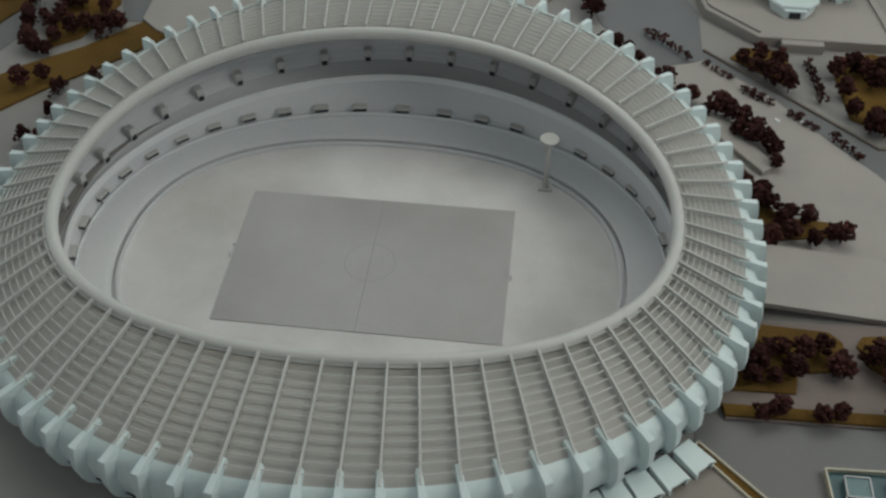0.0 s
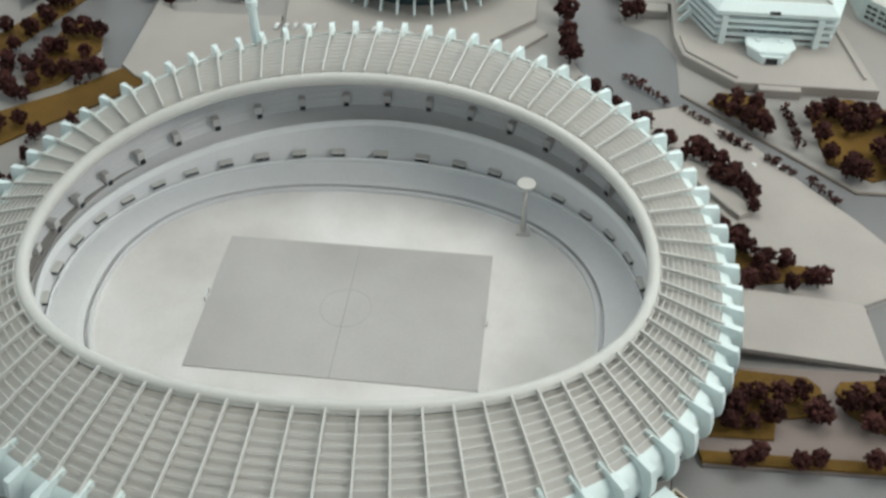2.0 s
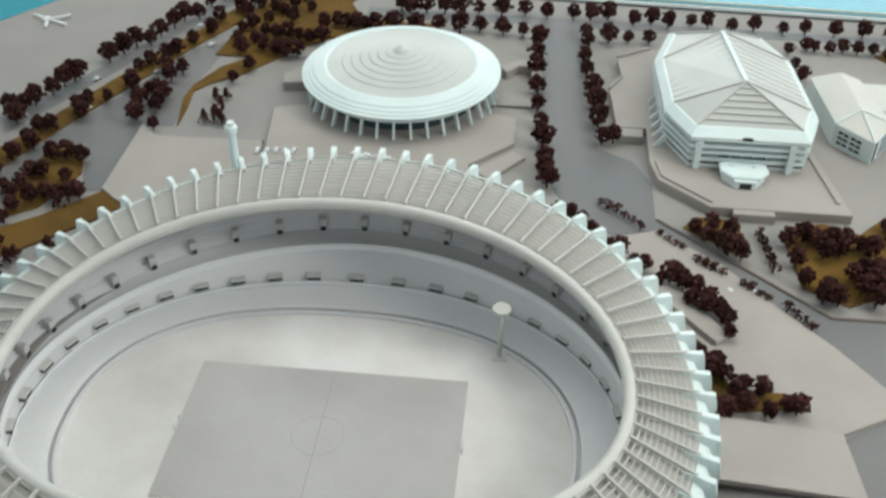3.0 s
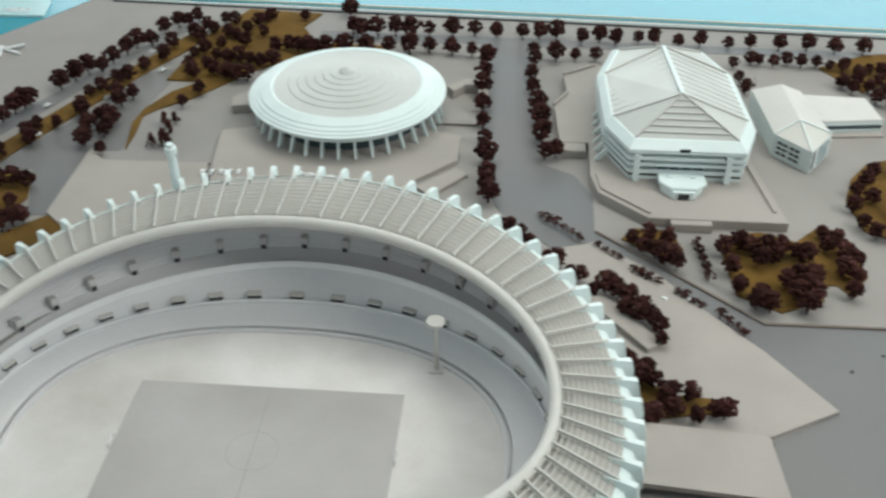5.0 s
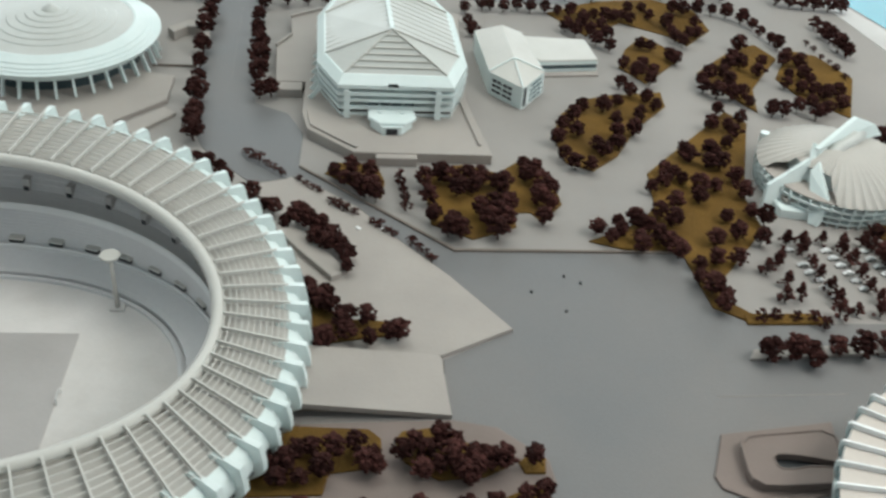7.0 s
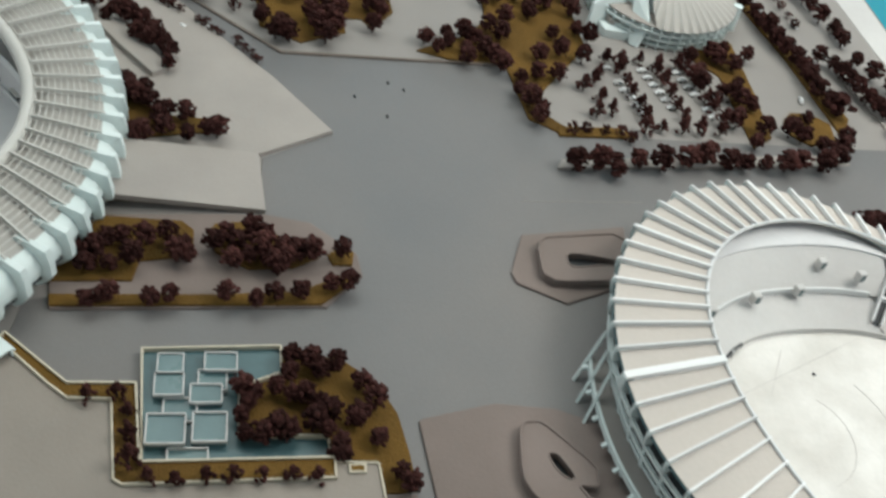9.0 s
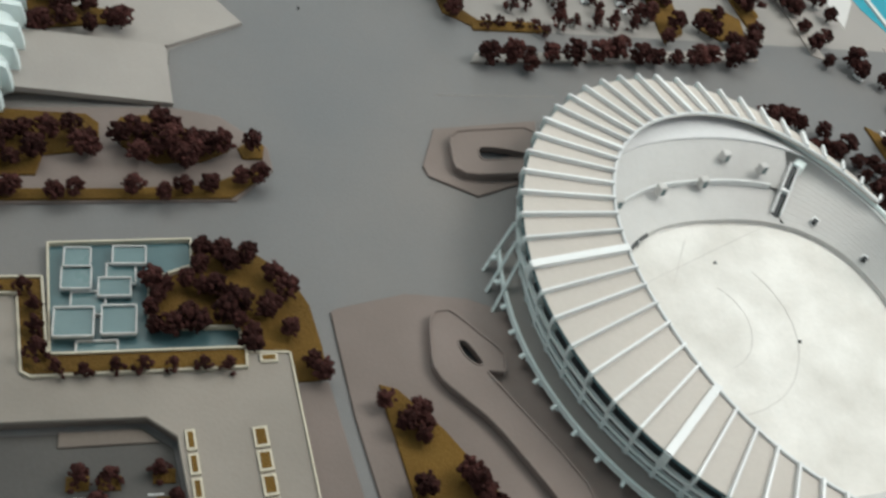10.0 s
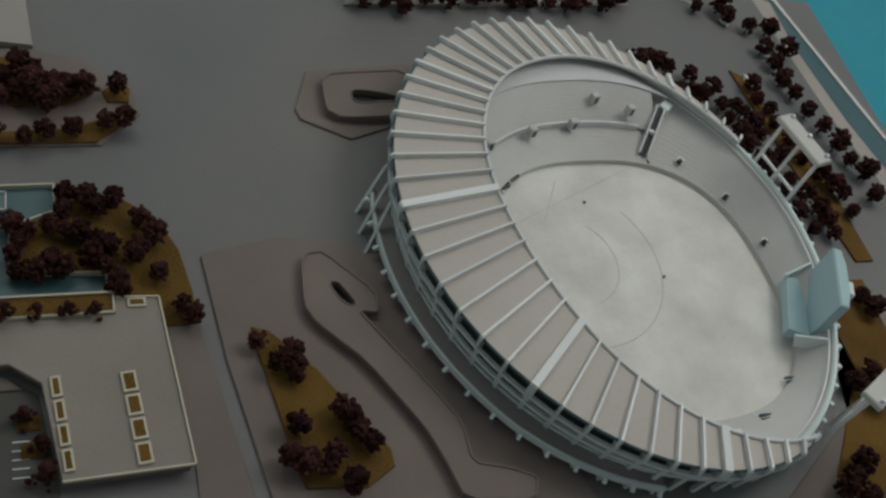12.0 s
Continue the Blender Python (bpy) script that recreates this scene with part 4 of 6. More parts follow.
    for i in range(40):
        t = math.radians(26.4 + 9.0 * i - 2.1 * math.sin(math.radians(52.8 + 18.0 * i)))
        x, y, z = ring_at(2.905, 2.589, 1.927, 0.11, 0.05, 0.039, t)
        box = part("vent_box", Geo().box(0, 0, -0.07, 0.075, 0.09, 0.15), M_STAND2, st, at=spot(x, y, z, outward(x, y, 2.9, 2.58)))
        part("vent_mouth", Geo().box(0, 0.047, -0.055, 0.055, 0.012, 0.05), M_DARK, box)
    # roof
    ceiling_low = [between((*P_RING[:3], P_RING[3] - 0.03, *P_RING[4:]), (*P_EAVE[:3], P_EAVE[3] - 0.04, *P_EAVE[4:]), k) for k in (0, 0.5, 1)]
    roof = [between(P_RING, P_EAVE, k) for k in (0, 0.33, 0.66, 1)]
    roof = [(*r[:3], r[3] + dz, *r[4:]) for r, dz in zip(roof, (0, 0.02, 0.02, 0))]
    deck = band("roof_deck", ceiling_low[::-1] + roof, M_ROOF, "grey roof deck")
    g = Geo().tube([ring_at(P_RING[0] - 0.02, P_RING[1] - 0.02, *P_RING[2:], t) for t in ts], 0.062, 10, True)
    part("ring_beam", g, M_RIB, st, "pale tubular ring beam", True)
    for i, t in enumerate(fin_ts):
        p = Vector(ring_at(P_RING[0] + 0.03, P_RING[1] + 0.03, *P_RING[2:], t)) + Vector((0, 0, 0.05))
        q = Vector(ring_at(*P_EAVE, t)) + Vector((0, 0, 0.06))
        part("rib", Geo().beam(p, q, 0.016, 0.04), M_RIB, st)
    for j in range(11):
        k = 0.06 + 0.86 * j / 10
        r = between(P_RING, P_EAVE, k)
        g = Geo().tube([Vector(ring_at(*r, t)) + Vector((0, 0, 0.052)) for t in ts], 0.006, 4, True)
        part("purlin", g, M_RIB, st, "", False)
    # outer shell and fins
    e = P_EAVE
    shell = [(e[0] - 0.02, e[1] - 0.02, e[2], e[3] + 0.012, *e[4:]), (e[0] + 0.06, e[1] + 0.06, e[2], e[3] - 0.02, *e[4:]), (e[0] + 0.11, e[1] + 0.11, e[2], e[3] - 0.15, e[4] * 0.85, e[5]),
             (e[0] + 0.10, e[1] + 0.10, e[2], 0.24, 0.05, 0.0), (e[0] + 0.02, e[1] + 0.02, e[2], 0.09, 0.0, 0.0), (e[0] - 0.12, e[1] - 0.12, e[2], 0.0, 0.0, 0.0)]
    band("outer_shell", shell, M_WHITE, "white curved outer shell")
    half = ts[2::4]
    for t in half:
        # a shaded gallery window low in each bay of the shell
        x, y, z = ring_at(e[0] + 0.102, e[1] + 0.102, e[2], 0.235, 0.05, 0.0, t)
        x2, y2, z2 = ring_at(e[0] + 0.055, e[1] + 0.055, e[2], 0.15, 0.02, 0.0, t)
        nrm = Vector((x / e[0] ** 2, y / e[1] ** 2, 0)).normalized()
        along = nrm.cross(Vector((0, 0, 1))) * 0.07
        a, b = Vector((x, y, z)), Vector((x2, y2, z2))
        g = Geo()
        o = nrm * 0.012
        g.loft([[a - along + o, a + along + o, b + along + o, b - along + o], [a - along - o * 3, a + along - o * 3, b + along - o * 3, b - along - o * 3]])
        g.f += [(3, 2, 1, 0)]
        part("gallery_window", g, M_DARK, st)
    for t in fin_ts:
        up = Vector((0, 0, 1))
        tip = Vector(ring_at(*P_TIP, t))
        eave = Vector(ring_at(*e, t))
        out = Vector((tip.x - eave.x, tip.y - eave.y, 0)).normalized()
        side = out.cross(up)
        zt = eave.z
        # outer and inner profile (outward, z) from the roof over the tip and down to the foot
        prof = [(-0.13, 0.066), (0.0, 0.070), (0.148, 0.05), (0.165, -0.02), (0.178, -0.10), (0.18, -0.20), (0.15, -zt * 0.60), (0.06, -zt * 0.84), (-0.07, -zt + 0.0)]
        inner = [(-0.13, 0.02), (0.0, -0.02), (0.03, -0.04), (0.05, -0.07), (0.07, -0.12), (0.07, -0.20), (0.04, -zt * 0.60), (-0.04, -zt * 0.84), (-0.16, -zt + 0.0)]
        g = Geo()
        rings = []
        for (a, za), (b, zb) in zip(prof, inner):
            pa, pb = eave + out * a + up * za, eave + out * b + up * zb
            w = 0.014 + 0.016 * min(1.0, max(0.0, a + 0.13) / 0.28)
            rings.append([pa - side * w, pa + side * w, pb + side * (w + 0.012), pb - side * (w + 0.012)])
        g.loft(rings)
        k = len(g.v)
        g.f += [(k - 4, k - 3, k - 2, k - 1), (k - 4 * len(rings) + 3, k - 4 * len(rings) + 2, k - 4 * len(rings) + 1, k - 4 * len(rings))]
        part("fin", g, M_WHITE, st, "")
    # pitch markings
    g = Geo()
    g.tube([(0.24 * math.cos(a / 32 * 6.28318), 0.24 * math.sin(a / 32 * 6.28318), -0.3775) for a in range(32)], 0.0032, 4, True)
    part("centre_circle", g, M_LINE, st)
    part("halfway_line", Geo().box(0, 0, -0.3785, 0.006, 1.7, 0.003), M_LINE, st)
    for sx in (-1, 1):
        goal = part("goal", Geo().tube([(sx * 1.33, -0.07, -0.38), (sx * 1.33, -0.07, -0.32), (sx * 1.33, 0.07, -0.32), (sx * 1.33, 0.07, -0.38)], 0.006, 5), M_CAR, st, "tiny white goal frame")
    return st


big_stadium()


def torch_mast():
    m = thing("torch_mast", "slim pale mast with a round dish on the arena floor", "mast", x=1.588, y=1.24, z=-0.385)
    part("foot", Geo().box(0, 0, 0, 0.14, 0.12, 0.025), M_FIELD, m)
    part("pole", Geo().tube([(0, 0, 0.02), (0, 0, 0.60)], [0.026, 0.02], 10), M_RIB, m, smooth=True)
    part("dish", Geo().tube([(0, 0, 0.585), (0, 0, 0.60), (0, 0, 0.635), (0, 0, 0.645)], [0.03, 0.075, 0.095, 0.088], 20), M_RIB, m, "pale round dish")
    return m


torch_mast()


def entrance_canopies():
    for k in range(5):
        c = thing("entrance_canopy", "small pale canopy at the stadium foot", "canopy", "stadium entrance canopies")
        part("roof_plate", Geo().prism([(-0.085, -0.12), (0.085, -0.12), (0.10, 0.14), (0.06, 0.12), (0.0, 0.125), (-0.06, 0.12), (-0.10, 0.14)], 0.06, 0.078), M_WHITE, c)
        for sx in (-0.08, 0.08):
            part("side_plate", Geo().prism([(sx - 0.008, -0.1), (sx + 0.008, -0.1), (sx + 0.008, 0.13), (sx - 0.008, 0.13)], 0.0, 0.06), M_WHITE, c)
        c.matrix_basis = spot(2.80 - 0.185 * k, -2.19 - 0.165 * k + 0.012 * k * k, 0.131, -136 - 5 * k)


entrance_canopies()

# ---- the round hall ----
def round_hall():
    cx, cy = -0.01, 5.76
    h = thing("round_hall", "white round hall with shallow stepped conical roof on columns", "arena", x=cx, y=cy)
    n = 96
    ts = [2 * math.pi * i / n for i in range(n)]

    def ring(r, z):
        return [(r * math.cos(t), r * math.sin(t), z) for t in ts]
    part("glass_wall", Geo().loft([ring(1.02, 0.0), ring(1.02, 0.30)]), M_GLASS, h, "dark recessed glazing")
    g = Geo().loft([ring(0.98, 0.27), ring(1.19, 0.27), ring(1.21, 0.31), ring(1.245, 0.315), ring(1.26, 0.35), ring(1.295, 0.355), ring(1.325, 0.395), ring(1.325, 0.41), ring(1.285, 0.425), ring(1.282, 0.437),
                    ring(1.235, 0.452), ring(1.232, 0.464), ring(1.17, 0.485), ring(1.167, 0.497), ring(1.02, 0.54), ring(0.99, 0.53), ring(0.97, 0.5)])
    part("roof_rim", g, M_WHITE, h, "white banded roof rim")
    g = Geo()
    rings = []
    z = 0.525
    steps = [1.0, 0.78, 0.66, 0.54, 0.42, 0.31, 0.2, 0.1]
    for a, b in zip(steps, steps[1:]):
        z2 = z + (a - b) * 0.09
        rings += [ring(a, z), ring(b + 0.010, z2), ring(b, z2 + 0.014)]
        z = z2 + 0.014
    rings += [ring(0.07, z + 0.025), ring(0.012, z + 0.06)]
    g.loft(rings)
    g.f.append(tuple(range(len(g.v) - n, len(g.v))))
    part("roof_cone", g, M_DOME, h, "pale grey stepped roof cone")
    for i in range(36):
        t = 2 * math.pi * (i + 0.3) / 36
        c, s = math.cos(t), math.sin(t)
        part("column", Geo().beam((1.27 * c, 1.27 * s, 0.0), (1.17 * c, 1.17 * s, 0.31), 0.028, 0.05), M_WHITE, h)
    h.scale = (0.985, 0.985, 0.95)
    return h


round_hall()
for k, pts in enumerate(([(1.25, 6.5), (1.5, 6.75), (1.75, 6.75), (1.85, 6.2), (1.7, 6.2), (1.68, 6.55), (1.5, 6.55), (1.35, 6.35)], [(-1.65, 5.95), (-1.2, 6.5), (-1.05, 6.4), (-1.3, 5.75), (-1.6, 5.7)])):
    tagged(part("dome_ramp", Geo().prism(pts, 0.0, 0.13, 0.008), M_SLAB), "beige angular ramp block beside the round hall", "ramp")
for k, (pa, pb) in enumerate((((1.2, 5.6), (1.75, 5.6)), ((-2.9, 4.33), (-1.55, 4.36)))):
    tagged(part("court_kerb", Geo().beam((*pa, 0.015), (*pb, 0.015), 0.015, 0.03), M_EDGE), "thin dark kerb step in the paving", "kerb", kind="structure")


# ---- the long hall ----
def long_hall():
    cx, cy = 4.22, 5.5
    h = thing("long_hall", "white eight-sided sports hall with folded grey roof and banded walls", "arena", x=cx, y=cy, z=0.12)
    base = [(-0.63, -1.3), (0.74, -1.3), (0.93, -0.72), (0.83, 0.75), (0.54, 1.45), (-0.72, 1.45), (-0.96, 0.60), (-0.90, -0.72)]

    def ring(k, z):
        return [(x * k, y * k, z) for x, y in base]
    floors = [("plinth_wall", M_WHITE, [(0.955, 0.0), (0.96, 0.05)]), ("window_band", M_GLASS, [(0.925, 0.05), (0.925, 0.09)]), ("floor_band", M_WHITE, [(0.90, 0.088), (0.97, 0.088), (0.972, 0.14), (0.90, 0.14)]),
              ("window_band", M_DARK, [(0.91, 0.13), (0.91, 0.20)]), ("floor_band", M_WHITE, [(0.88, 0.198), (0.985, 0.198), (0.987, 0.238), (0.88, 0.238)]),
              ("window_band", M_DARK, [(0.905, 0.235), (0.905, 0.29)]), ("floor_band", M_WHITE, [(0.88, 0.285), (0.995, 0.285), (0.995, 0.322), (0.88, 0.322)]),
              ("window_band", M_DARK, [(0.90, 0.325), (0.90, 0.38)]), ("fascia", M_WHITE, [(0.9, 0.37), (0.99, 0.37), (0.99, 0.42), (0.90, 0.50), (0.86, 0.50)])]
    for name, mat, prof in floors:
        part(name, Geo().loft([ring(k, z) for k, z in prof]), mat, h)
    rim = ring(0.885, 0.495)
    a, b = Vector((0, -0.66, 0.84)), Vector((-0.08, 0.98, 0.70))
    pts = [Vector(p) for p in rim] + [a, b]
    facets = [(0, 1, 8), (1, 2, 8), (2, 3, 9, 8), (3, 4, 9), (4, 5, 9), (5, 6, 9), (6, 7, 8, 9), (7, 0, 8)]
    for f in facets:
        part("roof_facet", Geo().add([pts[i] for i in f], [tuple(range(len(f)))]), M_DOME, h, "pale grey roof plane")
    lift = Vector((0, 0, 0.012))
    for i, j in ((0, 8), (1, 8), (2, 8), (7, 8), (3, 9), (6, 9), (4, 9), (5, 9)):
        part("hip_rib", Geo().beam(pts[i] + lift, pts[j] + lift, 0.018, 0.02), M_RIB, h)
    part("ridge", Geo().beam(a + lift, b + lift, 0.05, 0.02), M_WHITE, h, "white ridge cap")
    for k in range(1, 7):
        q = k / 7
        p1, p2 = pts[0].lerp(pts[8], q), pts[1].lerp(pts[8], q)
        part("roof_step", Geo().beam(p1 + lift * 0.7, p2 + lift * 0.7, 0.02, 0.02), M_RIB, h)
    for k in range(1, 9):
        q = k / 9
        part("seam", Geo().beam(pts[7].lerp(pts[6], q) + lift * 0.4, pts[8].lerp(pts[9], q) + lift * 0.3, 0.007, 0.008), M_RIB, h)
        part("seam", Geo().beam(pts[2].lerp(pts[3], q) + lift * 0.4, pts[8].lerp(pts[9], q) + lift * 0.3, 0.007, 0.008), M_RIB, h)
    # stair towers, front window, struts
    for sx in (-0.52, 0.55):
        part("stair_tower", Geo().box(sx, -1.25, 0.0, 0.07, 0.12, 0.36), M_WHITE, h)
    for k in range(4):
        part("front_pane", Geo().box(-0.21 + 0.14 * k, -1.225, 0.135, 0.12, 0.03, 0.075), M_GLASS, h)
    part("front_slot", Geo().box(0.02, -1.262, 0.40, 0.12, 0.05, 0.035), M_DARK, h)
    for k in range(6):
        part("strut", Geo().beam((-0.97, -0.85 + 0.22 * k, 0.0), (-0.85, -0.85 + 0.22 * k, 0.16), 0.03, 0.05), M_WHITE, h)
    can = part("entrance_canopy", Geo().prism([(-0.27, -1.32), (0.27, -1.32), (0.29, -1.5), (0.16, -1.64), (-0.14, -1.64), (-0.27, -1.5)], 0.095, 0.132, 0.012), M_WHITE, h, "white entrance canopy")
    part("porch", Geo().prism([(-0.22, -1.2), (0.22, -1.2), (0.25, -1.5), (0.12, -1.68), (-0.10, -1.68), (-0.24, -1.5)], 0.0, 0.095), M_WHITE, h)
    part("porch_door", Geo().box(0.01, -1.672, 0.0, 0.13, 0.03, 0.075), M_DARK, h)
    for sx in (-0.13, 0.13):
        part("canopy_knob", Geo().box(sx, -1.4, 0.132, 0.05, 0.05, 0.02), M_WHITE, h)
    return h


def hall_terrace():
    t = thing("hall_terrace", "raised beige terrace with brown sides under the long hall", "terrace")
    out = [(3.17, 4.3), (3.25, 3.92), (3.80, 3.42), (5.36, 3.42), (5.32, 3.7), (5.14, 4.75), (5.2, 7.3), (3.33, 7.3), (2.86, 6.97), (2.91, 6.41), (2.73, 6.04), (2.80, 5.07), (3.17, 5.07)]
    part("deck", Geo().prism(out, 0.0, 0.12, 0.008), M_SLAB, t)
    part("low_wall", Geo().beam((5.24, 3.62, 0.13), (5.05, 4.8, 0.13), 0.03, 0.03), M_SLAB, t)
    part("low_wall", Geo().beam((3.25, 4.3, 0.13), (3.3, 3.98, 0.13), 0.03, 0.03), M_SLAB, t)
    part("low_wall", Geo().beam((3.3, 3.98, 0.13), (3.83, 3.5, 0.13), 0.03, 0.03), M_SLAB, t)
    part("stair_block", Geo().box(4.28, 3.38, 0.0, 0.46, 0.10, 0.105), M_SLAB, t)
    part("stair_block", Geo().box(2.98, 4.97, 0.0, 0.30, 0.20, 0.112), M_SLAB, t)
    part("low_wall", Geo().beam((2.86, 6.97, 0.135), (3.33, 7.3, 0.135), 0.03, 0.04), M_SLAB, t)
    part("low_wall", Geo().beam((2.73, 6.04, 0.135), (2.91, 6.41, 0.135), 0.03, 0.04), M_SLAB, t)
    return t


hall_terrace()
long_hall()


# ---- the annex beside the long hall ----
def annex():
    a = thing("annex", "white annex block with gabled roof and small square windows", "building")
    plan = [(5.36, 6.35), (5.46, 5.15), (5.84, 4.72), (6.17, 5.2), (6.08, 5.72), (6.0, 6.35), (5.78, 6.48)]
    part("wall", Geo().prism(plan[::-1], 0.0, 0.30), M_WHITE, a)
    c = Vector((5.78, 5.3, 0.42))
    d = Vector((5.72, 6.3, 0.42))
    ring = [Vector((x, y, 0.30)) for x, y in plan]
    for i in range(len(ring)):
        p, q = ring[i], ring[(i + 1) % len(ring)]
        ap, aq = (c if p.y < 5.7 else d), (c if q.y < 5.7 else d)
        pts = [p, q, aq] + ([ap] if ap is not aq else [])
        part("roof_facet", Geo().add(pts, [tuple(range(len(pts)))]), M_RIB, a, "pale roof plane")
    for i, j in ((1, c), (3, c), (2, c)):
        part("hip_rib", Geo().beam(ring[i] + Vector((0, 0, 0.01)), Vector(j) + Vector((0, 0, 0.01)), 0.014, 0.015), M_WHITE, a)
    p, q = ring[1], ring[2]
    nrm = Vector((-(q - p).y, (q - p).x, 0)).normalized()
    if nrm.y > 0:
        nrm = -nrm
    turn = math.degrees(math.atan2((q - p).y, (q - p).x))
    for r in range(3):
        for k in range(4):
            m = p.lerp(q, 0.18 + 0.14 * k + (0.04 if k > 1 else 0))
            part("window", Geo().box(0, 0, 0, 0.062, 0.012, 0.034), M_DARK, a, at=spot(m.x + nrm.x * 0.002, m.y + nrm.y * 0.002, 0.06 + 0.07 * r, turn))
    p, q = ring[2], ring[3]
    turn = math.degrees(math.atan2((q - p).y, (q - p).x))
    for r in range(2):
        part("stair_window", Geo().box(0, 0, 0, 0.06, 0.012, 0.12), M_DARK, a, at=spot(5.88, 4.775, 0.03 + 0.13 * r, turn))
    for r in range(4):
        m = p.lerp(q, 0.62)
        part("louvre_band", Geo().box(0, 0, 0, 0.3, 0.014, 0.025), M_POOL, a, at=spot(m.x, m.y, 0.04 + 0.065 * r, turn))
    wing = [(6.02, 6.5), (6.9, 6.45), (6.98, 5.85), (6.2, 5.75), (6.08, 5.9)]
    for r in range(3):
        out = wing if r % 2 == 0 else [(x * 0.985 + 6.5 * 0.015, y * 0.985 + 6.1 * 0.015) for x, y in wing]
        part("wing_floor", Geo().prism(out[::-1], 0.055 * r, 0.055 * (r + 1) - 0.002), M_WHITE if r % 2 == 0 else M_GLASS, a)
    part("wing_roof", Geo().prism(wing[::-1], 0.163, 0.185, 0.01), M_RIB, a)
    part("wing_step", Geo().prism([(6.2, 5.72), (6.98, 5.82), (6.98, 5.7), (6.25, 5.62)], 0.0, 0.03), M_SLAB, a)
    return a


annex()
tagged(part("court_panel", Geo().prism([(5.55, 6.7), (6.6, 6.7), (6.5, 7.4), (5.6, 7.4)], -0.005, 0.012), M_GROUND), "pale grey court panel behind the annex", "court", kind="structure")


# ---- the round gymnasium with its folded entrance ----
def gymnasium():
    cx, cy, r0 = 9.24, 3.14, 0.98
    g0 = thing("gymnasium", "white round gymnasium with shallow domed roof and folded entrance sail", "arena", x=cx, y=cy)
    n = 72
    ts = [2 * math.pi * i / n for i in range(n)]

    def ring(r, z):
        return [(r * math.cos(t), r * math.sin(t), z) for t in ts]
    part("glass_wall", Geo().loft([ring(0.9, 0.0), ring(0.9, 0.28)]), M_GLASS, g0, "dark recessed glazing")
    for k in range(3):
        z = 0.03 + 0.085 * k
        part("balcony", Geo().loft([ring(0.88, z), ring(0.97 + 0.012 * k, z), ring(0.98 + 0.012 * k, z + 0.03), ring(0.88, z + 0.03)]), M_WHITE, g0)
    for i in range(48):
        t = 2 * math.pi * i / 48
        part("column", Geo().beam((0.97 * math.cos(t), 0.97 * math.sin(t), 0.0), (1.0 * math.cos(t), 1.0 * math.sin(t), 0.29), 0.016, 0.03), M_WHITE, g0)
    # scalloped dome of narrow petals
    g = Geo()
    rings = []
    m = 144

    def reach(j):
        """Radius of the roof's edge: drawn in over the entrance."""
        off = abs(math.degrees(6.28318 * j / m) - 217)
        return 1.0 - 0.36 * max(0.0, min(1.0, (34 - off) / 12))
    for k in range(9):
        q = k / 8
        rr = [reach(j) * (1 - q) + 0.02 * q for j in range(m)]
        zs = [0.29 + 0.30 * (1 - r * r) for r in rr]
        rings.append([((rr[j] + (0.02 if j % 3 == 0 else 0.0) * (1 - q) ** 3) * math.cos(6.28318 * j / m), (rr[j] + (0.02 if j % 3 == 0 else 0) * (1 - q) ** 3) * math.sin(6.28318 * j / m),
                       zs[j] + (0.02 if j % 3 == 0 else -0.008) * (1 - q) ** 3) for j in range(m)])
    g.loft(rings)
    g.f.append(tuple(range(len(g.v) - m, len(g.v))))
    part("dome", g, M_ROOF, g0, "grey scalloped dome")
    wedge = [math.radians(180 + 74 * k / 12) for k in range(13)]
    part("entrance_roof", Geo().prism([(0.97 * math.cos(t), 0.97 * math.sin(t)) for t in wedge] + [(0.5 * math.cos(t), 0.5 * math.sin(t)) for t in wedge[::-1]], 0.275, 0.292), M_SLAB, g0)
    # entrance terrace, wings and sail
    part("entrance_terrace", Geo().prism([(-0.98, -0.40), (-0.90, -0.74), (-0.52, -0.80), (-0.30, -0.45), (-0.6, -0.2)], 0.0, 0.11, 0.01), M_WHITE, g0)
    part("entrance_terrace", Geo().prism([(-0.88, -0.40), (-0.82, -0.62), (-0.52, -0.66), (-0.38, -0.45), (-0.6, -0.2)], 0.11, 0.17, 0.01), M_SLAB, g0)

    def fin(name, pts, thick, label=""):
        """A flat angular blade: the outline pts, thickened sideways."""
        a, b, c = (Vector(p) for p in pts[:3])
        d = (b - a).cross(c - a).normalized() * thick
        m = len(pts)
        part(name, Geo().add([Vector(p) - d for p in pts] + [Vector(p) + d for p in pts],
                             [tuple(range(m))[::-1], tuple(range(m, 2 * m))] + [(k, (k + 1) % m, m + (k + 1) % m, m + k) for k in range(m)]), M_WHITE, g0, label)
    fin("wing_wall", [(-1.10, -0.58, 0.0), (-1.06, -0.50, 0.30), (-0.52, -0.28, 0.54), (-0.52, -0.34, 0.36), (-0.98, -0.54, 0.0)], 0.025)
    fin("wing_wall", [(-0.50, -0.93, 0.0), (-0.38, -0.84, 0.27), (-0.42, -0.36, 0.54), (-0.52, -0.42, 0.44), (-0.58, -0.86, 0.0)], 0.025)
    screen = [math.radians(181 + 72 * k / 16) for k in range(17)]
    part("entrance_screen", Geo().loft([[(0.66 * math.cos(t), 0.66 * math.sin(t), 0.29) for t in screen], [(0.60 * math.cos(t), 0.60 * math.sin(t), 0.47) for t in screen],
                                        [(0.57 * math.cos(t), 0.57 * math.sin(t), 0.47) for t in screen]], closed=False), M_WHITE, g0)
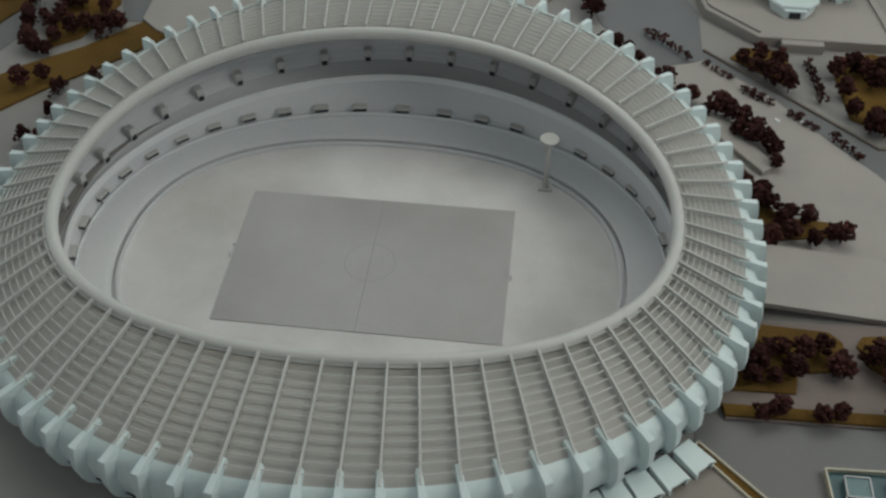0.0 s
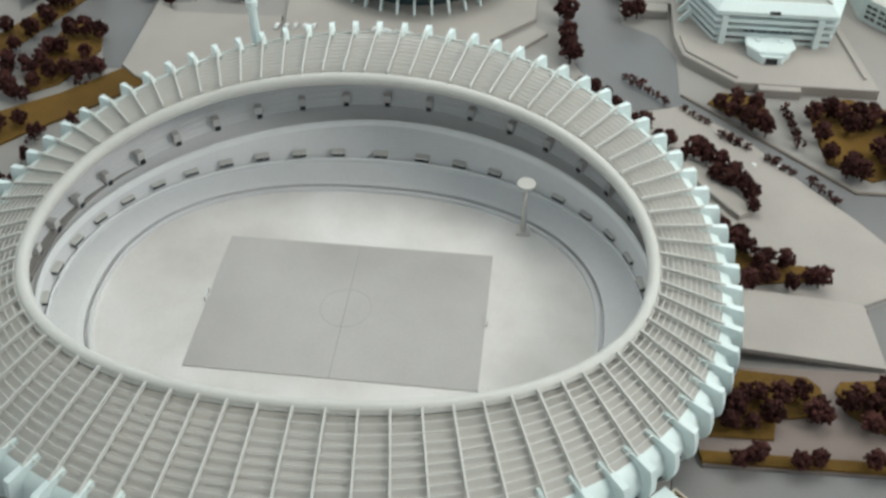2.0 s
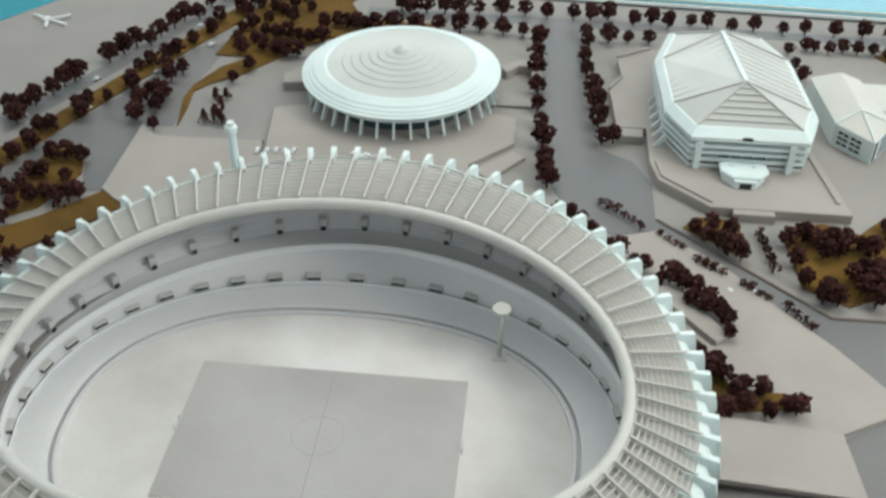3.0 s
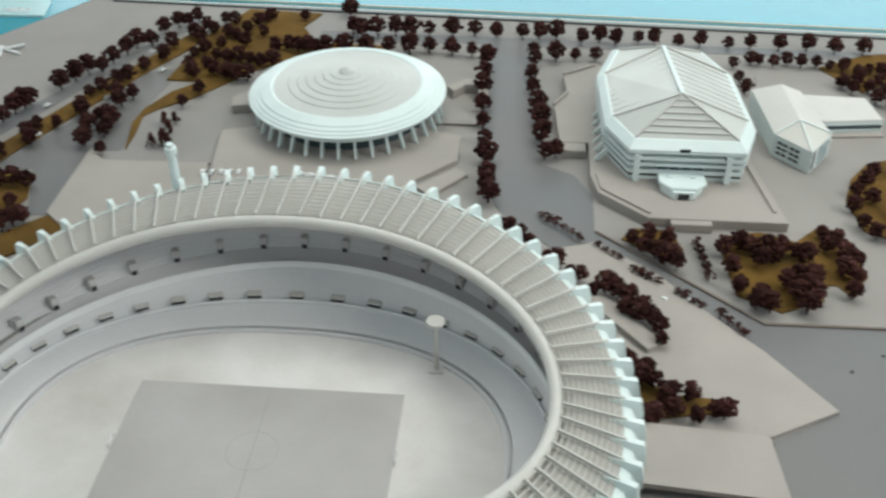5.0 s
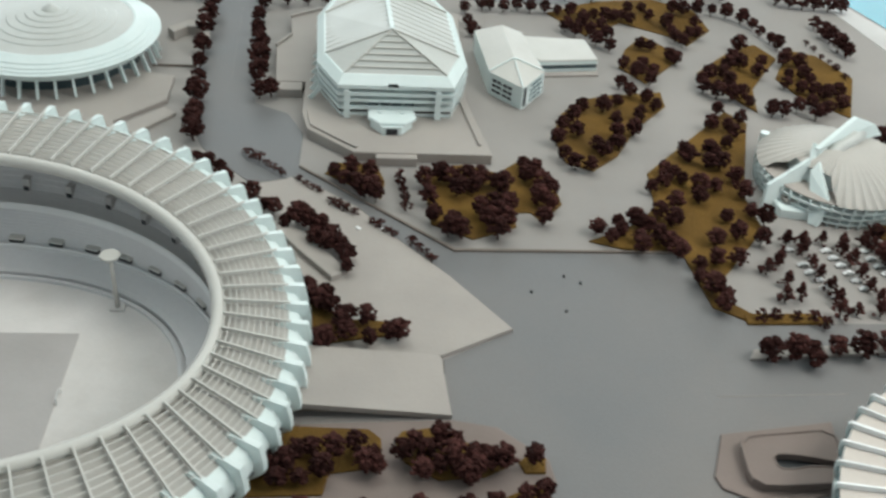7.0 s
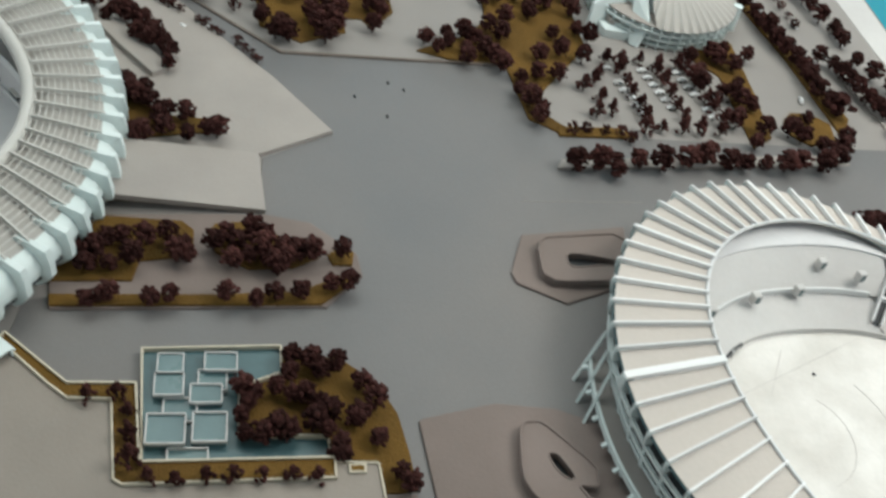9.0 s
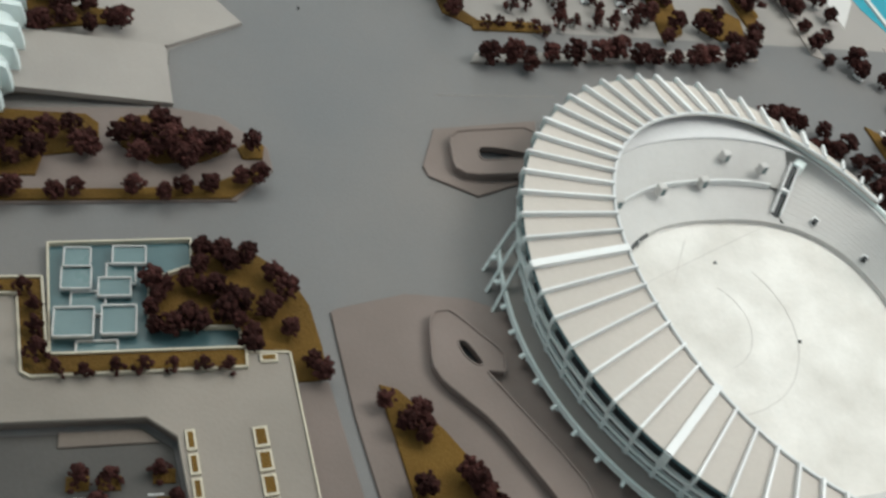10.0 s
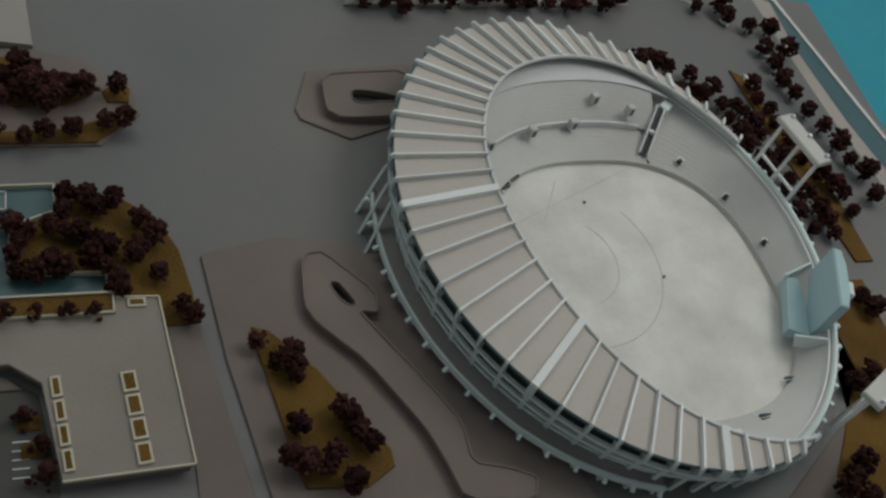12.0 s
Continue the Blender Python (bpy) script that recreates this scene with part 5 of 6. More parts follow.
    part("pylon", Geo().loft([[(-0.56, -0.40, 0.30), (-0.46, -0.44, 0.30), (-0.40, -0.32, 0.34), (-0.50, -0.28, 0.34)],
                              [(-0.48, -0.16, 0.60), (-0.42, -0.18, 0.60), (-0.39, -0.10, 0.64), (-0.44, -0.08, 0.64)]]), M_WHITE, g0)
    part("tongue", Geo().loft([[(-0.46, -0.26, 0.46), (-0.38, -0.34, 0.44), (-0.36, -0.30, 0.40)], [(-0.18, 0.02, 0.64), (-0.02, -0.14, 0.60), (-0.05, -0.1, 0.5)],
                               [(0.12, 0.22, 0.70), (0.28, 0.06, 0.62), (0.2, 0.1, 0.5)], [(0.34, 0.32, 0.64), (0.40, 0.26, 0.60), (0.36, 0.3, 0.5)]]), M_DOME, g0, "pale tongue of the roof", True)
    fin("sail", [(-0.46, -0.22, 0.40), (-0.42, -0.18, 0.62), (0.20, 0.30, 0.80), (0.52, 0.42, 0.66), (0.66, 0.44, 0.50), (0.1, 0.2, 0.5)], 0.03, "white folded sail")
    for t in (-0.32, 2.35):
        part("stair_drum", Geo().tube([(1.02 * math.cos(t), 1.02 * math.sin(t), 0), (1.02 * math.cos(t), 1.02 * math.sin(t), 0.33)], 0.06, 14), M_WHITE, g0, smooth=False)
    g0.scale = (0.89, 0.89, 0.95)
    return g0


gymnasium()


# ---- torch tower ----
def tower():
    t = thing("torch_tower", "slim white torch tower with a stepped head", "tower", x=-1.50, y=3.08)
    part("shaft", Geo().tube([(0, 0, 0.0), (0, 0, 0.05), (0, 0, 0.06), (0, 0, 0.92)], [0.09, 0.09, 0.06, 0.048], 10), M_WHITE, t)
    part("head", Geo().tube([(0, 0, 0.90), (0, 0, 0.93), (0, 0, 0.99), (0, 0, 1.0)], [0.05, 0.068, 0.068, 0.05], 10), M_WHITE, t)
    part("cap", Geo().tube([(0, 0, 0.995), (0, 0, 1.04)], [0.045, 0.042], 10), M_WHITE, t)
    return t


tower()

# ---- the baseball stadium ----
BALL = (9.114, -2.78, 1.894, 2.276, 1.922, 0.191)       # outer edge of the roof
BALL_EYE = (9.555, -2.911, 1.479, 1.986, 2.138, 0.303)  # inner edge of the roof
BALL_FIELD = (9.388, -3.127, 1.285, 1.329, 2.6, 0.042)  # edge of the playing field
BALL_FRONT = (9.36, -3.05, 1.42, 1.58, 2.6, 0.06)       # balcony front of the upper stand
BALL_BACK = (9.36, -3.0, 1.64, 1.86, 2.4, 0.10)         # back row of the upper stand


def turned(curve, t, k=1.0):
    """A point of a turned oval, scaled by k about its middle."""
    cx, cy, a, b, n, turn = curve
    x, y = oval(a * k, b * k, n, t)
    c, s = math.cos(turn), math.sin(turn)
    return (cx + c * x - s * y, cy + s * x + c * y)


def ball(k, t):
    return turned(BALL, t, k)


def west(t):
    """1 on the western main stand, 0 on the outfield side."""
    return 0.5 - 0.5 * math.cos(t + BALL[5])


def roof_height(x, y):
    t = math.atan2(y + 2.8, x - 9.45)
    return 0.36 + 0.24 * (0.5 - 0.5 * math.cos(t)) ** 0.8


def roof_points(k):
    """Inner and outer end of the rib k; the ribs fan out unevenly, as on the model."""
    o = ball(1.0, math.radians(float(np.interp(k, (0, 8, 12, 16, 20, 24, 28, 32, 36, 40, 44), (16.7, 62.3, 87.3, 113.4, 138.0, 162.5, 188.5, 213.4, 237.7, 260.3, 283.9)))))
    i = turned(BALL_EYE, math.radians(float(np.interp(k, (0, 7, 12, 19, 26, 31, 36, 40, 44), (17, 60, 90, 126.4, 164.2, 187.5, 215.2, 239, 264)))))
    return (*i, roof_height(*i) + 0.02), (*o, roof_height(*o))


def small_stadium():
    st = thing("baseball_stadium", "white oval baseball stadium with fan-shaped ribbed roof over its western half", "stadium")
    n = 144
    ts = [2 * math.pi * i / n for i in range(n)]
    up = Vector((0, 0, 0.025))
    g = Geo()
    g.loft([[(*turned(BALL_FIELD, t, k), 0.01) for t in ts] for k in (1.02, 0.5)])
    g.f.append(tuple(range(n, 2 * n)))
    part("playing_field", g, M_BALL, st, "pale stained playing field")

    def arc(a0, a1, m=100):
        return [math.radians(a0 + (a1 - a0) * i / m) for i in range(m + 1)]

    def stand(name, low, high, steps, a0, a1, label):
        """Rising rows between two curves, each a function of the angle."""
        tt = arc(a0, a1)
        rings = []
        for k in range(steps):
            lo, hi = ([between(low(t), high(t), q) for t in tt] for q in (k / steps, (k + 1) / steps))
            rings += [lo, [(p[0], p[1], p[2] + (q[2] - p[2]) * 0.08) for p, q in zip(lo, hi)], hi]
        return part(name, Geo().loft(rings, closed=False), M_STAND2, st, label)

    def field_edge(t):
        return (*turned(BALL_FIELD, t), 0.06)

    def front(t):
        return (*turned(BALL_FRONT, t), 0.20)

    def back(t):
        return (*turned(BALL_BACK, t), 0.37 + 0.05 * west(t))

    def rim_line(t):
        return (*ball(0.972, t), 0.34)
    part("field_wall", Geo().loft([[(*turned(BALL_FIELD, t), 0.0) for t in ts], [field_edge(t) for t in ts], [(*turned(BALL_FIELD, t, 1.014), 0.06) for t in ts]]), M_STAND2, st, "low pale wall round the field")
    stand("lower_stand", field_edge, lambda t: (*turned(BALL_FRONT, t, 1.004), 0.165), 9, 68, 272, "pale stepped lower stand")
    stand("upper_stand", lambda t: (*turned(BALL_FRONT, t, 1.0), 0.19), back, 12, 62, 276, "pale stepped upper stand")
    stand("outfield_stand", field_edge, rim_line, 14, -90, 66, "pale sloping outfield stand")
    # balcony front and the shaded wall behind the back row, with its small windows
    tt = arc(70, 272)
    part("balcony_front", Geo().loft([[(*turned(BALL_FRONT, t, 0.992), 0.165) for t in tt], [(*turned(BALL_FRONT, t, 0.992), 0.222) for t in tt], [(*turned(BALL_FRONT, t, 1.006), 0.222) for t in tt],
                                      [(*turned(BALL_FRONT, t, 1.006), 0.18) for t in tt]], closed=False), M_CAR, st, "white balcony front")
    tt = arc(56, 276)
    part("back_wall", Geo().loft([[back(t) for t in tt], [(*turned(BALL_BACK, t, 1.0), back(t)[2] + 0.02) for t in tt], [(*ball(0.93, t), 0.34 + 0.22 * west(t)) for t in tt]], closed=False), M_SEAT, st, "grey wall behind the back row")
    for deg in (92, 98, 104, 111, 118, 126):
        t = math.radians(deg)
        p = Vector(between(back(t), (*ball(0.93, t), 0.34 + 0.22 * west(t)), 0.45))
        part("wall_window", Geo().box(p.x, p.y, p.z - 0.012, 0.03, 0.03, 0.03, t + 1.57), M_DARK, st)
    # outer wall: skirt below, a recessed gallery above painted dark for its shade, beams and posts in front of it
    part("skirt_wall", Geo().loft([[(*ball(0.92, t), 0.0) for t in ts], [(*ball(0.935, t), 0.155) for t in ts], [(*ball(0.96, t), 0.155) for t in ts]]), M_SEAT, st, "grey lower wall")
    tt = arc(-90, 70)
    part("outfield_wall", Geo().loft([[(*ball(0.96, t), 0.15) for t in tt], [(*ball(0.985, t), 0.33) for t in tt]], closed=False), M_SEAT, st, "grey outfield wall")
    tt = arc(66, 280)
    part("gallery_recess", Geo().loft([[(*ball(0.93, t), 0.15) for t in tt], [(*ball(0.945, t), 0.33 + 0.22 * west(t)) for t in tt]], closed=False), M_DARK, st, "recessed gallery wall, its shade put into a near-black colour")
    for k, z0, z1, h in ((0.965, 0.18, 0.18, 0.03), (0.990, 0.25, 0.315, 0.028), (1.006, 0.30, 0.455, 0.032)):
        rings = [[(*ball(k + a, t), z0 + (z1 - z0) * west(t) + b) for t in tt] for a, b in ((0.0, -h / 2), (0.0, h / 2), (-0.014, h / 2), (-0.014, -h / 2), (0.0, -h / 2))]
        part("gallery_beam", Geo().loft(rings, closed=False), M_WHITE, st)
    g = Geo().tube([(*ball(0.978, t), 0.35) for t in arc(-92, 70)], 0.024, 6)
    part("rim", g, M_WHITE, st, "white outfield rim")
    part("rim_rail", Geo().tube([(*ball(0.955, t), 0.335) for t in arc(-90, 66)], 0.008, 5), M_CAR, st, "thin inner rail of the rim")
    # roof
    fine = [44 * i / 220 for i in range(221)]
    inn, out = zip(*[roof_points(k) for k in fine])
    g = Geo().loft([[Vector(p) - up for p in inn], inn, out, [Vector(p) - up for p in out], [Vector(p) - up for p in inn]], closed=False)
    part("roof_deck", g, M_ROOF2, st, "beige roof deck")
    part("inner_edge", Geo().tube([Vector(p) + up * 0.3 for p in inn], 0.016, 6), M_CAR, st, "white inner roof edge")
    part("outer_edge", Geo().tube([Vector(p) - up * 0.8 for p in out], 0.012, 6), M_POOL, st, "blue-grey roof gutter")
    for k in range(45):
        i, o = (Vector(p) for p in roof_points(k))
        wide = 0.06 if k in (25, 32, 39) else 0.03 if k in (4, 11, 18) else 0.019
        d = (o - i).normalized()
        rib = part("rib", Geo().beam(i + up * 0.9, o + d * 0.03 + up * 0.9, wide, 0.045), M_CAR, st)
        flat = Vector((d.x, d.y, 0)).normalized()
        side = flat.cross(Vector((0, 0, 1))) * (0.5 * max(wide, 0.022))
        if k > 6:
            # a blade from the rib's nose back to the gallery, and its post down to the deck
            foot = o + flat * 0.0
            prof = [o + d * 0.04 + up * 1.2, o + d * 0.04 - up * 2.2, foot - Vector((0, 0, 0.19)), foot - flat * 0.05 - Vector((0, 0, 0.17)), o - flat * 0.08]
            m = len(prof)
            g = Geo().add([p - side for p in prof] + [p + side for p in prof], [tuple(range(m))[::-1], tuple(range(m, 2 * m))] + [(j, (j + 1) % m, m + (j + 1) % m, m + j) for j in range(m)])
            part("bracket", g, M_WHITE, rib)
            base = foot - flat * 0.02
            part("gallery_post", Geo().beam((base.x, base.y, o.z - 0.14), (base.x - flat.x * 0.06, base.y - flat.y * 0.06, 0.0 if k > 36 or k < 17 else 0.15), 0.034, 0.035), M_WHITE, st)
    # promenade deck on the south-west, with its white edge
    deck = arc(156, 246, 80)

    def lip(t, k=0.0):
        return ball(1.04 - 0.035 * max(0.0, min(1.0, (math.degrees(t) - 215) / 31)) + k, t)
    part("promenade", Geo().loft([[(*ball(0.94, t), 0.155) for t in deck], [(*lip(t), 0.155) for t in deck], [(*lip(t), 0.135) for t in deck], [(*ball(0.94, t), 0.135) for t in deck]], closed=False), M_GROUND, st, "grey promenade deck")
    part("promenade_edge", Geo().loft([[(*lip(t, a), z) for t in deck] for a, z in ((-0.004, 0.12), (0.007, 0.12), (0.007, 0.178), (-0.004, 0.178), (-0.004, 0.12))], closed=False), M_WHITE, st, "white promenade edge")
    for k in range(16):
        t = math.radians(158 + 87 * k / 15)
        x, y = lip(t, 0.006)
        d = Vector((x - BALL[0], y - BALL[1], 0)).normalized()
        part("edge_bracket", Geo().beam((x, y, 0.14), (x + d.x * 0.04, y + d.y * 0.04, 0.11), 0.026, 0.035), M_WHITE, st)
        part("promenade_post", Geo().beam((x - d.x * 0.05, y - d.y * 0.05, 0.0), (x - d.x * 0.05, y - d.y * 0.05, 0.14), 0.03, 0.03), M_WHITE, st)
    for k in range(3):
        a, b = ball(1.0, math.radians(153 + 5 * k)), ball(1.09, math.radians(159 + 5 * k))
        part("outer_stair", Geo().beam((*a, 0.36), (*b, 0.0), 0.022, 0.045), M_WHITE, st)
    # stair slot where the main stand ends, framed by two walls
    lo, hi = Vector((9.90, -1.76, 0.07)), Vector((10.14, -1.37, 0.30))
    across = Vector((0.06, -0.035, 0))
    part("stair_slot", Geo().beam(lo, hi, 0.055, 0.05), M_DARK, st, "dark stair slot")
    for q in (-0.55, 0.6):
        part("slot_wall", Geo().beam(lo + across * q + up, hi + across * q + up, 0.016, 0.09), M_CAR, st)
    part("slot_bridge", Geo().beam(lo.lerp(hi, 0.45) - across * 0.6 + up, lo.lerp(hi, 0.45) + across * 0.6 + up, 0.03, 0.07), M_CAR, st)
    part("stair_landing", Geo().box(10.20, -1.36, 0.26, 0.12, 0.10, 0.09, 0.7), M_WHITE, st)
    # boxes over the stairs of the stands
    for x, y, z in ((8.76, -1.62, 0.19), (9.20, -1.52, 0.19), (8.30, -1.78, 0.19), (9.45, -1.30, 0.30), (9.79, -1.42, 0.28)):
        box = part("stair_box", Geo().box(x, y, z, 0.075, 0.06, 0.10, 0.15), M_STAND2, st, "small pale box over a stair")
        part("box_door", Geo().box(x + 0.012, y - 0.029, z + 0.012, 0.03, 0.008, 0.07, 0.15), M_POOL, box)
    for x, y, z in ((10.25, -1.86, 0.095), (10.57, -2.28, 0.085), (10.72, -2.82, 0.105)):
        vent = part("vent", Geo().box(x, y, z, 0.06, 0.06, 0.055, 0.6), M_CAR, st, "white-framed vent in the outfield stand")
        part("vent_mouth", Geo().box(x - 0.008, y - 0.012, z + 0.012, 0.042, 0.042, 0.046, 0.6), M_DARK, vent)
    for x, y, z in ((10.36, -4.16, 0.05), (9.91, -4.49, 0.11)):
        for q in (-0.018, 0.018):
            part("seat_slot", Geo().box(x, y + q, z, 0.10, 0.014, 0.03), M_POOL, st)
    tt = arc(120, 146, 14)
    dug = part("dugout", Geo().tube([(*turned(BALL_FIELD, t, 1.0), 0.05) for t in tt], 0.02, 5), M_DARK, st, "dark dugout opening")
    for j in (4, 8, 11):
        p = turned(BALL_FIELD, tt[j], 0.99)
        part("dugout_post", Geo().box(p[0], p[1], 0.01, 0.012, 0.03, 0.065), M_CAR, dug)
    # infield arcs and pins
    home = (8.78, -2.86)
    for r, a0, a1 in ((0.86, -84, 40), (0.46, -70, 55)):
        part("infield_line", Geo().tube([(home[0] + r * math.cos(math.radians(a)), home[1] + r * math.sin(math.radians(a)), 0.0105) for a in range(a0, a1, 6)], 0.003, 4), M_FAINT, st)
    for pts in (((8.45, -2.45), (9.75, -1.85)), ((8.70, -2.45), (8.95, -2.0))):
        part("foul_line", Geo().beam((*pts[0], 0.0105), (*pts[1], 0.0105), 0.006, 0.003), M_FAINT, st)
    for x, y in ((9.15, -2.25), (9.63, -3.07)):
        part("base_pin", Geo().box(x, y, 0.01, 0.018, 0.018, 0.02), M_DARK, st)
    for k in range(22):
        t = math.radians(-72 + 118 * k / 21)
        x, y = ball(0.995, t)
        part("post", Geo().box(x, y, 0.0, 0.035, 0.035, 0.36), M_WHITE, st)
    # score enclosure
    part("score_court_wall", Geo().beam((10.70, -3.24, 0.17), (10.93, -3.20, 0.28), 0.02, 0.14), M_WHITE, st)
    part("score_court_wall", Geo().beam((10.48, -3.86, 0.17), (10.68, -3.98, 0.28), 0.02, 0.14), M_WHITE, st)
    return st


small_stadium()


def scoreboard():
    s = thing("scoreboard", "pale blue-white upright scoreboard on the outfield stand", "scoreboard", x=10.70, y=-3.52, z=0.24)
    s.matrix_basis = spot(10.80, -3.58, 0.20, -23)
    part("panel", Geo().prism([(-0.05, -0.31), (0.03, -0.31), (0.06, -0.15), (0.06, 0.15), (0.03, 0.31), (-0.05, 0.31)], 0.08, 0.46, 0.012), M_SCORE, s)
    part("back_box", Geo().box(0.09, -0.05, 0.26, 0.07, 0.14, 0.16), M_WHITE, s)
    part("apron", Geo().prism([(-0.24, -0.30), (-0.05, -0.31), (-0.05, 0.31), (-0.22, 0.27)], -0.10, 0.0), M_SCORE, s)
    part("base", Geo().box(0.0, 0, -0.1, 0.09, 0.58, 0.18), M_SCORE, s)
    return s


scoreboard()


def light_rack(x, y, turn, lean):
    r = thing("light_rack", "white three-legged floodlight rack behind the outfield", "floodlight", "floodlight racks")
    for v in (-0.24, 0, 0.24):
        part("leg", Geo().beam((0, v, -0.3), (lean, v, 0.55), 0.028, 0.028), M_CAR, r)
        part("lamp_knob", Geo().box(lean + 0.05, v, 0.56, 0.03, 0.03, 0.05), M_CAR, r)
    part("tie", Geo().beam((lean * 0.45, -0.24, 0.12), (lean * 0.45, 0.24, 0.12), 0.022, 0.022), M_CAR, r)
    part("head", Geo().prism([(lean - 0.085, -0.29), (lean + 0.085, -0.29), (lean + 0.085, 0.29), (lean - 0.085, 0.29)], 0.53, 0.58, 0.01), M_RIB, r, "pale lamp panel")
    r.matrix_basis = spot(x, y, 0.33, turn)
    return r


light_rack(10.93, -2.28, 14, 0.02)
light_rack(10.44, -4.64, -62, 0.03)


# ---- trees: brown lichen on wire stems ----
ICO_V, ICO_F = [], []
_b = bmesh.new()
bmesh.ops.create_icosphere(_b, subdivisions=1, radius=1.0)
_b.verts.ensure_lookup_table()
ICO_V = [v.co.copy() for v in _b.verts]
ICO_F = [tuple(v.index for v in f.verts) for f in _b.faces]
_b.free()


def crown_mesh(rng, w, h0, h1, cone=False, count=46):
    """A ragged crown of many small clumps between the heights h0 and h1."""
    g = Geo()
    lobes = [(rng.uniform(-0.45, 0.45) * w, rng.uniform(-0.45, 0.45) * w, rng.uniform(0.35, 1.0)) for _ in range(4)]
    for k in range(count):
        q = rng.random()
        z = h0 + (h1 - h0) * q
        env = (1 - q) * 1.05 + 0.08 if cone else math.sqrt(max(0.06, 1 - (1.75 * q - 0.75) ** 2))
        a, r = rng.uniform(0, 6.28318), math.sqrt(rng.random()) * env * w * 0.95
        lobe = rng.choice(lobes)
        x, y = r * math.cos(a) + (0 if cone else lobe[0] * 0.5), r * math.sin(a) + (0 if cone else lobe[1] * 0.5)
        s = w * rng.uniform(0.12, 0.30)
        turn = Euler((rng.uniform(0, 6), rng.uniform(0, 6), rng.uniform(0, 6))).to_matrix()
        verts = []
        for v in ICO_V:
            u = turn @ (v * s * rng.uniform(0.6, 1.3))
            verts.append((x + u.x, y + u.y, z + u.z * 0.85))
        g.add(verts, ICO_F)
    return g.mesh("crown", M_LEAF)


def stem_mesh(rng, h, w):
    g = Geo()
    g.tube([(0, 0, -0.005), (rng.uniform(-0.004, 0.004), 0, h * 0.55), (0.004, 0.003, h)], [0.012, 0.009, 0.006], 6)
    for k in range(4):
        a = 1.57 * k + rng.uniform(-0.4, 0.4)
        g.tube([(0, 0, h * 0.5), (math.cos(a) * w * 0.55, math.sin(a) * w * 0.55, h * 0.95)], [0.006, 0.003], 4)
    return g.mesh("trunk", M_TRUNK)


RNG = random.Random(7)
KINDS = {"round": [], "cone": [], "bush": []}
for k in range(7):
    KINDS["round"].append((stem_mesh(RNG, 0.13, 0.1), crown_mesh(RNG, RNG.uniform(0.098, 0.118), 0.07, 0.235, False, 100)))
for k in range(3):
    KINDS["cone"].append((stem_mesh(RNG, 0.1, 0.04), crown_mesh(RNG, 0.085, 0.03, 0.2, True, 64)))
for k in range(4):
    KINDS["bush"].append((stem_mesh(RNG, 0.05, 0.04), crown_mesh(RNG, 0.062, 0.03, 0.095, False, 30)))


def plant(kind, x, y, z, size, label, category, group):
    stem, crown = RNG.choice(KINDS[kind])
    t = thing("bush" if kind == "bush" else "tree", label, category, group)
    part("trunk", stem, None, t)
    part("crown", crown, None, t)
    t.matrix_basis = pose(x * D, y * D, z * D, RNG.uniform(-4, 4), RNG.uniform(-4, 4), RNG.uniform(0, 360)) @ Matrix.Diagonal((size, size, size * RNG.uniform(0.9, 1.12), 1))
    return t


LABELS = {"round": "dark maroon lichen model tree with a ragged round crown", "cone": "small dark maroon pointed model tree", "bush": "low dark maroon lichen bush"}
STYLE = {"hedge_a": ("bush", 1.0), "hedge_b": ("bush", 1.0), "hedge_row": ("bush", 1.0), "hedge_far": ("bush", 0.9), "low_row": ("bush", 1.15), "shrubs": ("cone", 1.0), "car_park": ("cone", 0.95),
         "planter_row": ("cone", 0.85), "court": ("cone", 1.0), "west_low": ("cone", 1.0), "south_bed": ("round", 0.85), "isle_row": ("round", 0.68), "triangle_bed": ("round", 0.74),
         "pool_garden": ("round", 0.74), "street_left": ("round", 1.0), "street_right": ("round", 1.0), "big_row": ("round", 0.95), "avenue_row": ("round", 1.0), "far_row": ("round", 1.0),
         "west_row": ("round", 1.0), "quay_row": ("round", 0.95), "isle_b": ("round", 0.8), "far_row_b": ("round", 1.0), "park_garden": ("round", 0.9)}
LIFT = {"isle_a": 0.04, "isle_b": 0.045, "isle_row": 0.045, "triangle_bed": 0.045, "planter_row": 0.13, "stadium_side": 0.035, "pool_garden": 0.02, "street_left": 0.006, "street_right": 0.006}
far_v, far_f = [], []


def far_tree(kind, x, y, z, size):
    """One more tree of the distant planting, joined into a single mesh."""
    turn = Matrix.Rotation(RNG.uniform(0, 6.28), 3, "Z") * size
    for me in RNG.choice(KINDS[kind]):
        k = len(far_v)
        far_v.extend((turn @ v.co) + Vector((x * D, y * D, z * D)) for v in me.vertices)
        far_f.extend(tuple(i + k for i in p.vertices) for p in me.polygons)


TREES["west_bed"] += [(-4.3, 2.6), (-4.23, 2.45), (-4.1, 2.35), (-4.35, 2.8), (-4.45, 3.0), (-4.22, 2.95), (-4.5, 3.3), (-4.75, 3.65), (-4.85, 3.4), (-3.98, 2.35), (-3.85, 1.9), (-4.0, 1.75)]
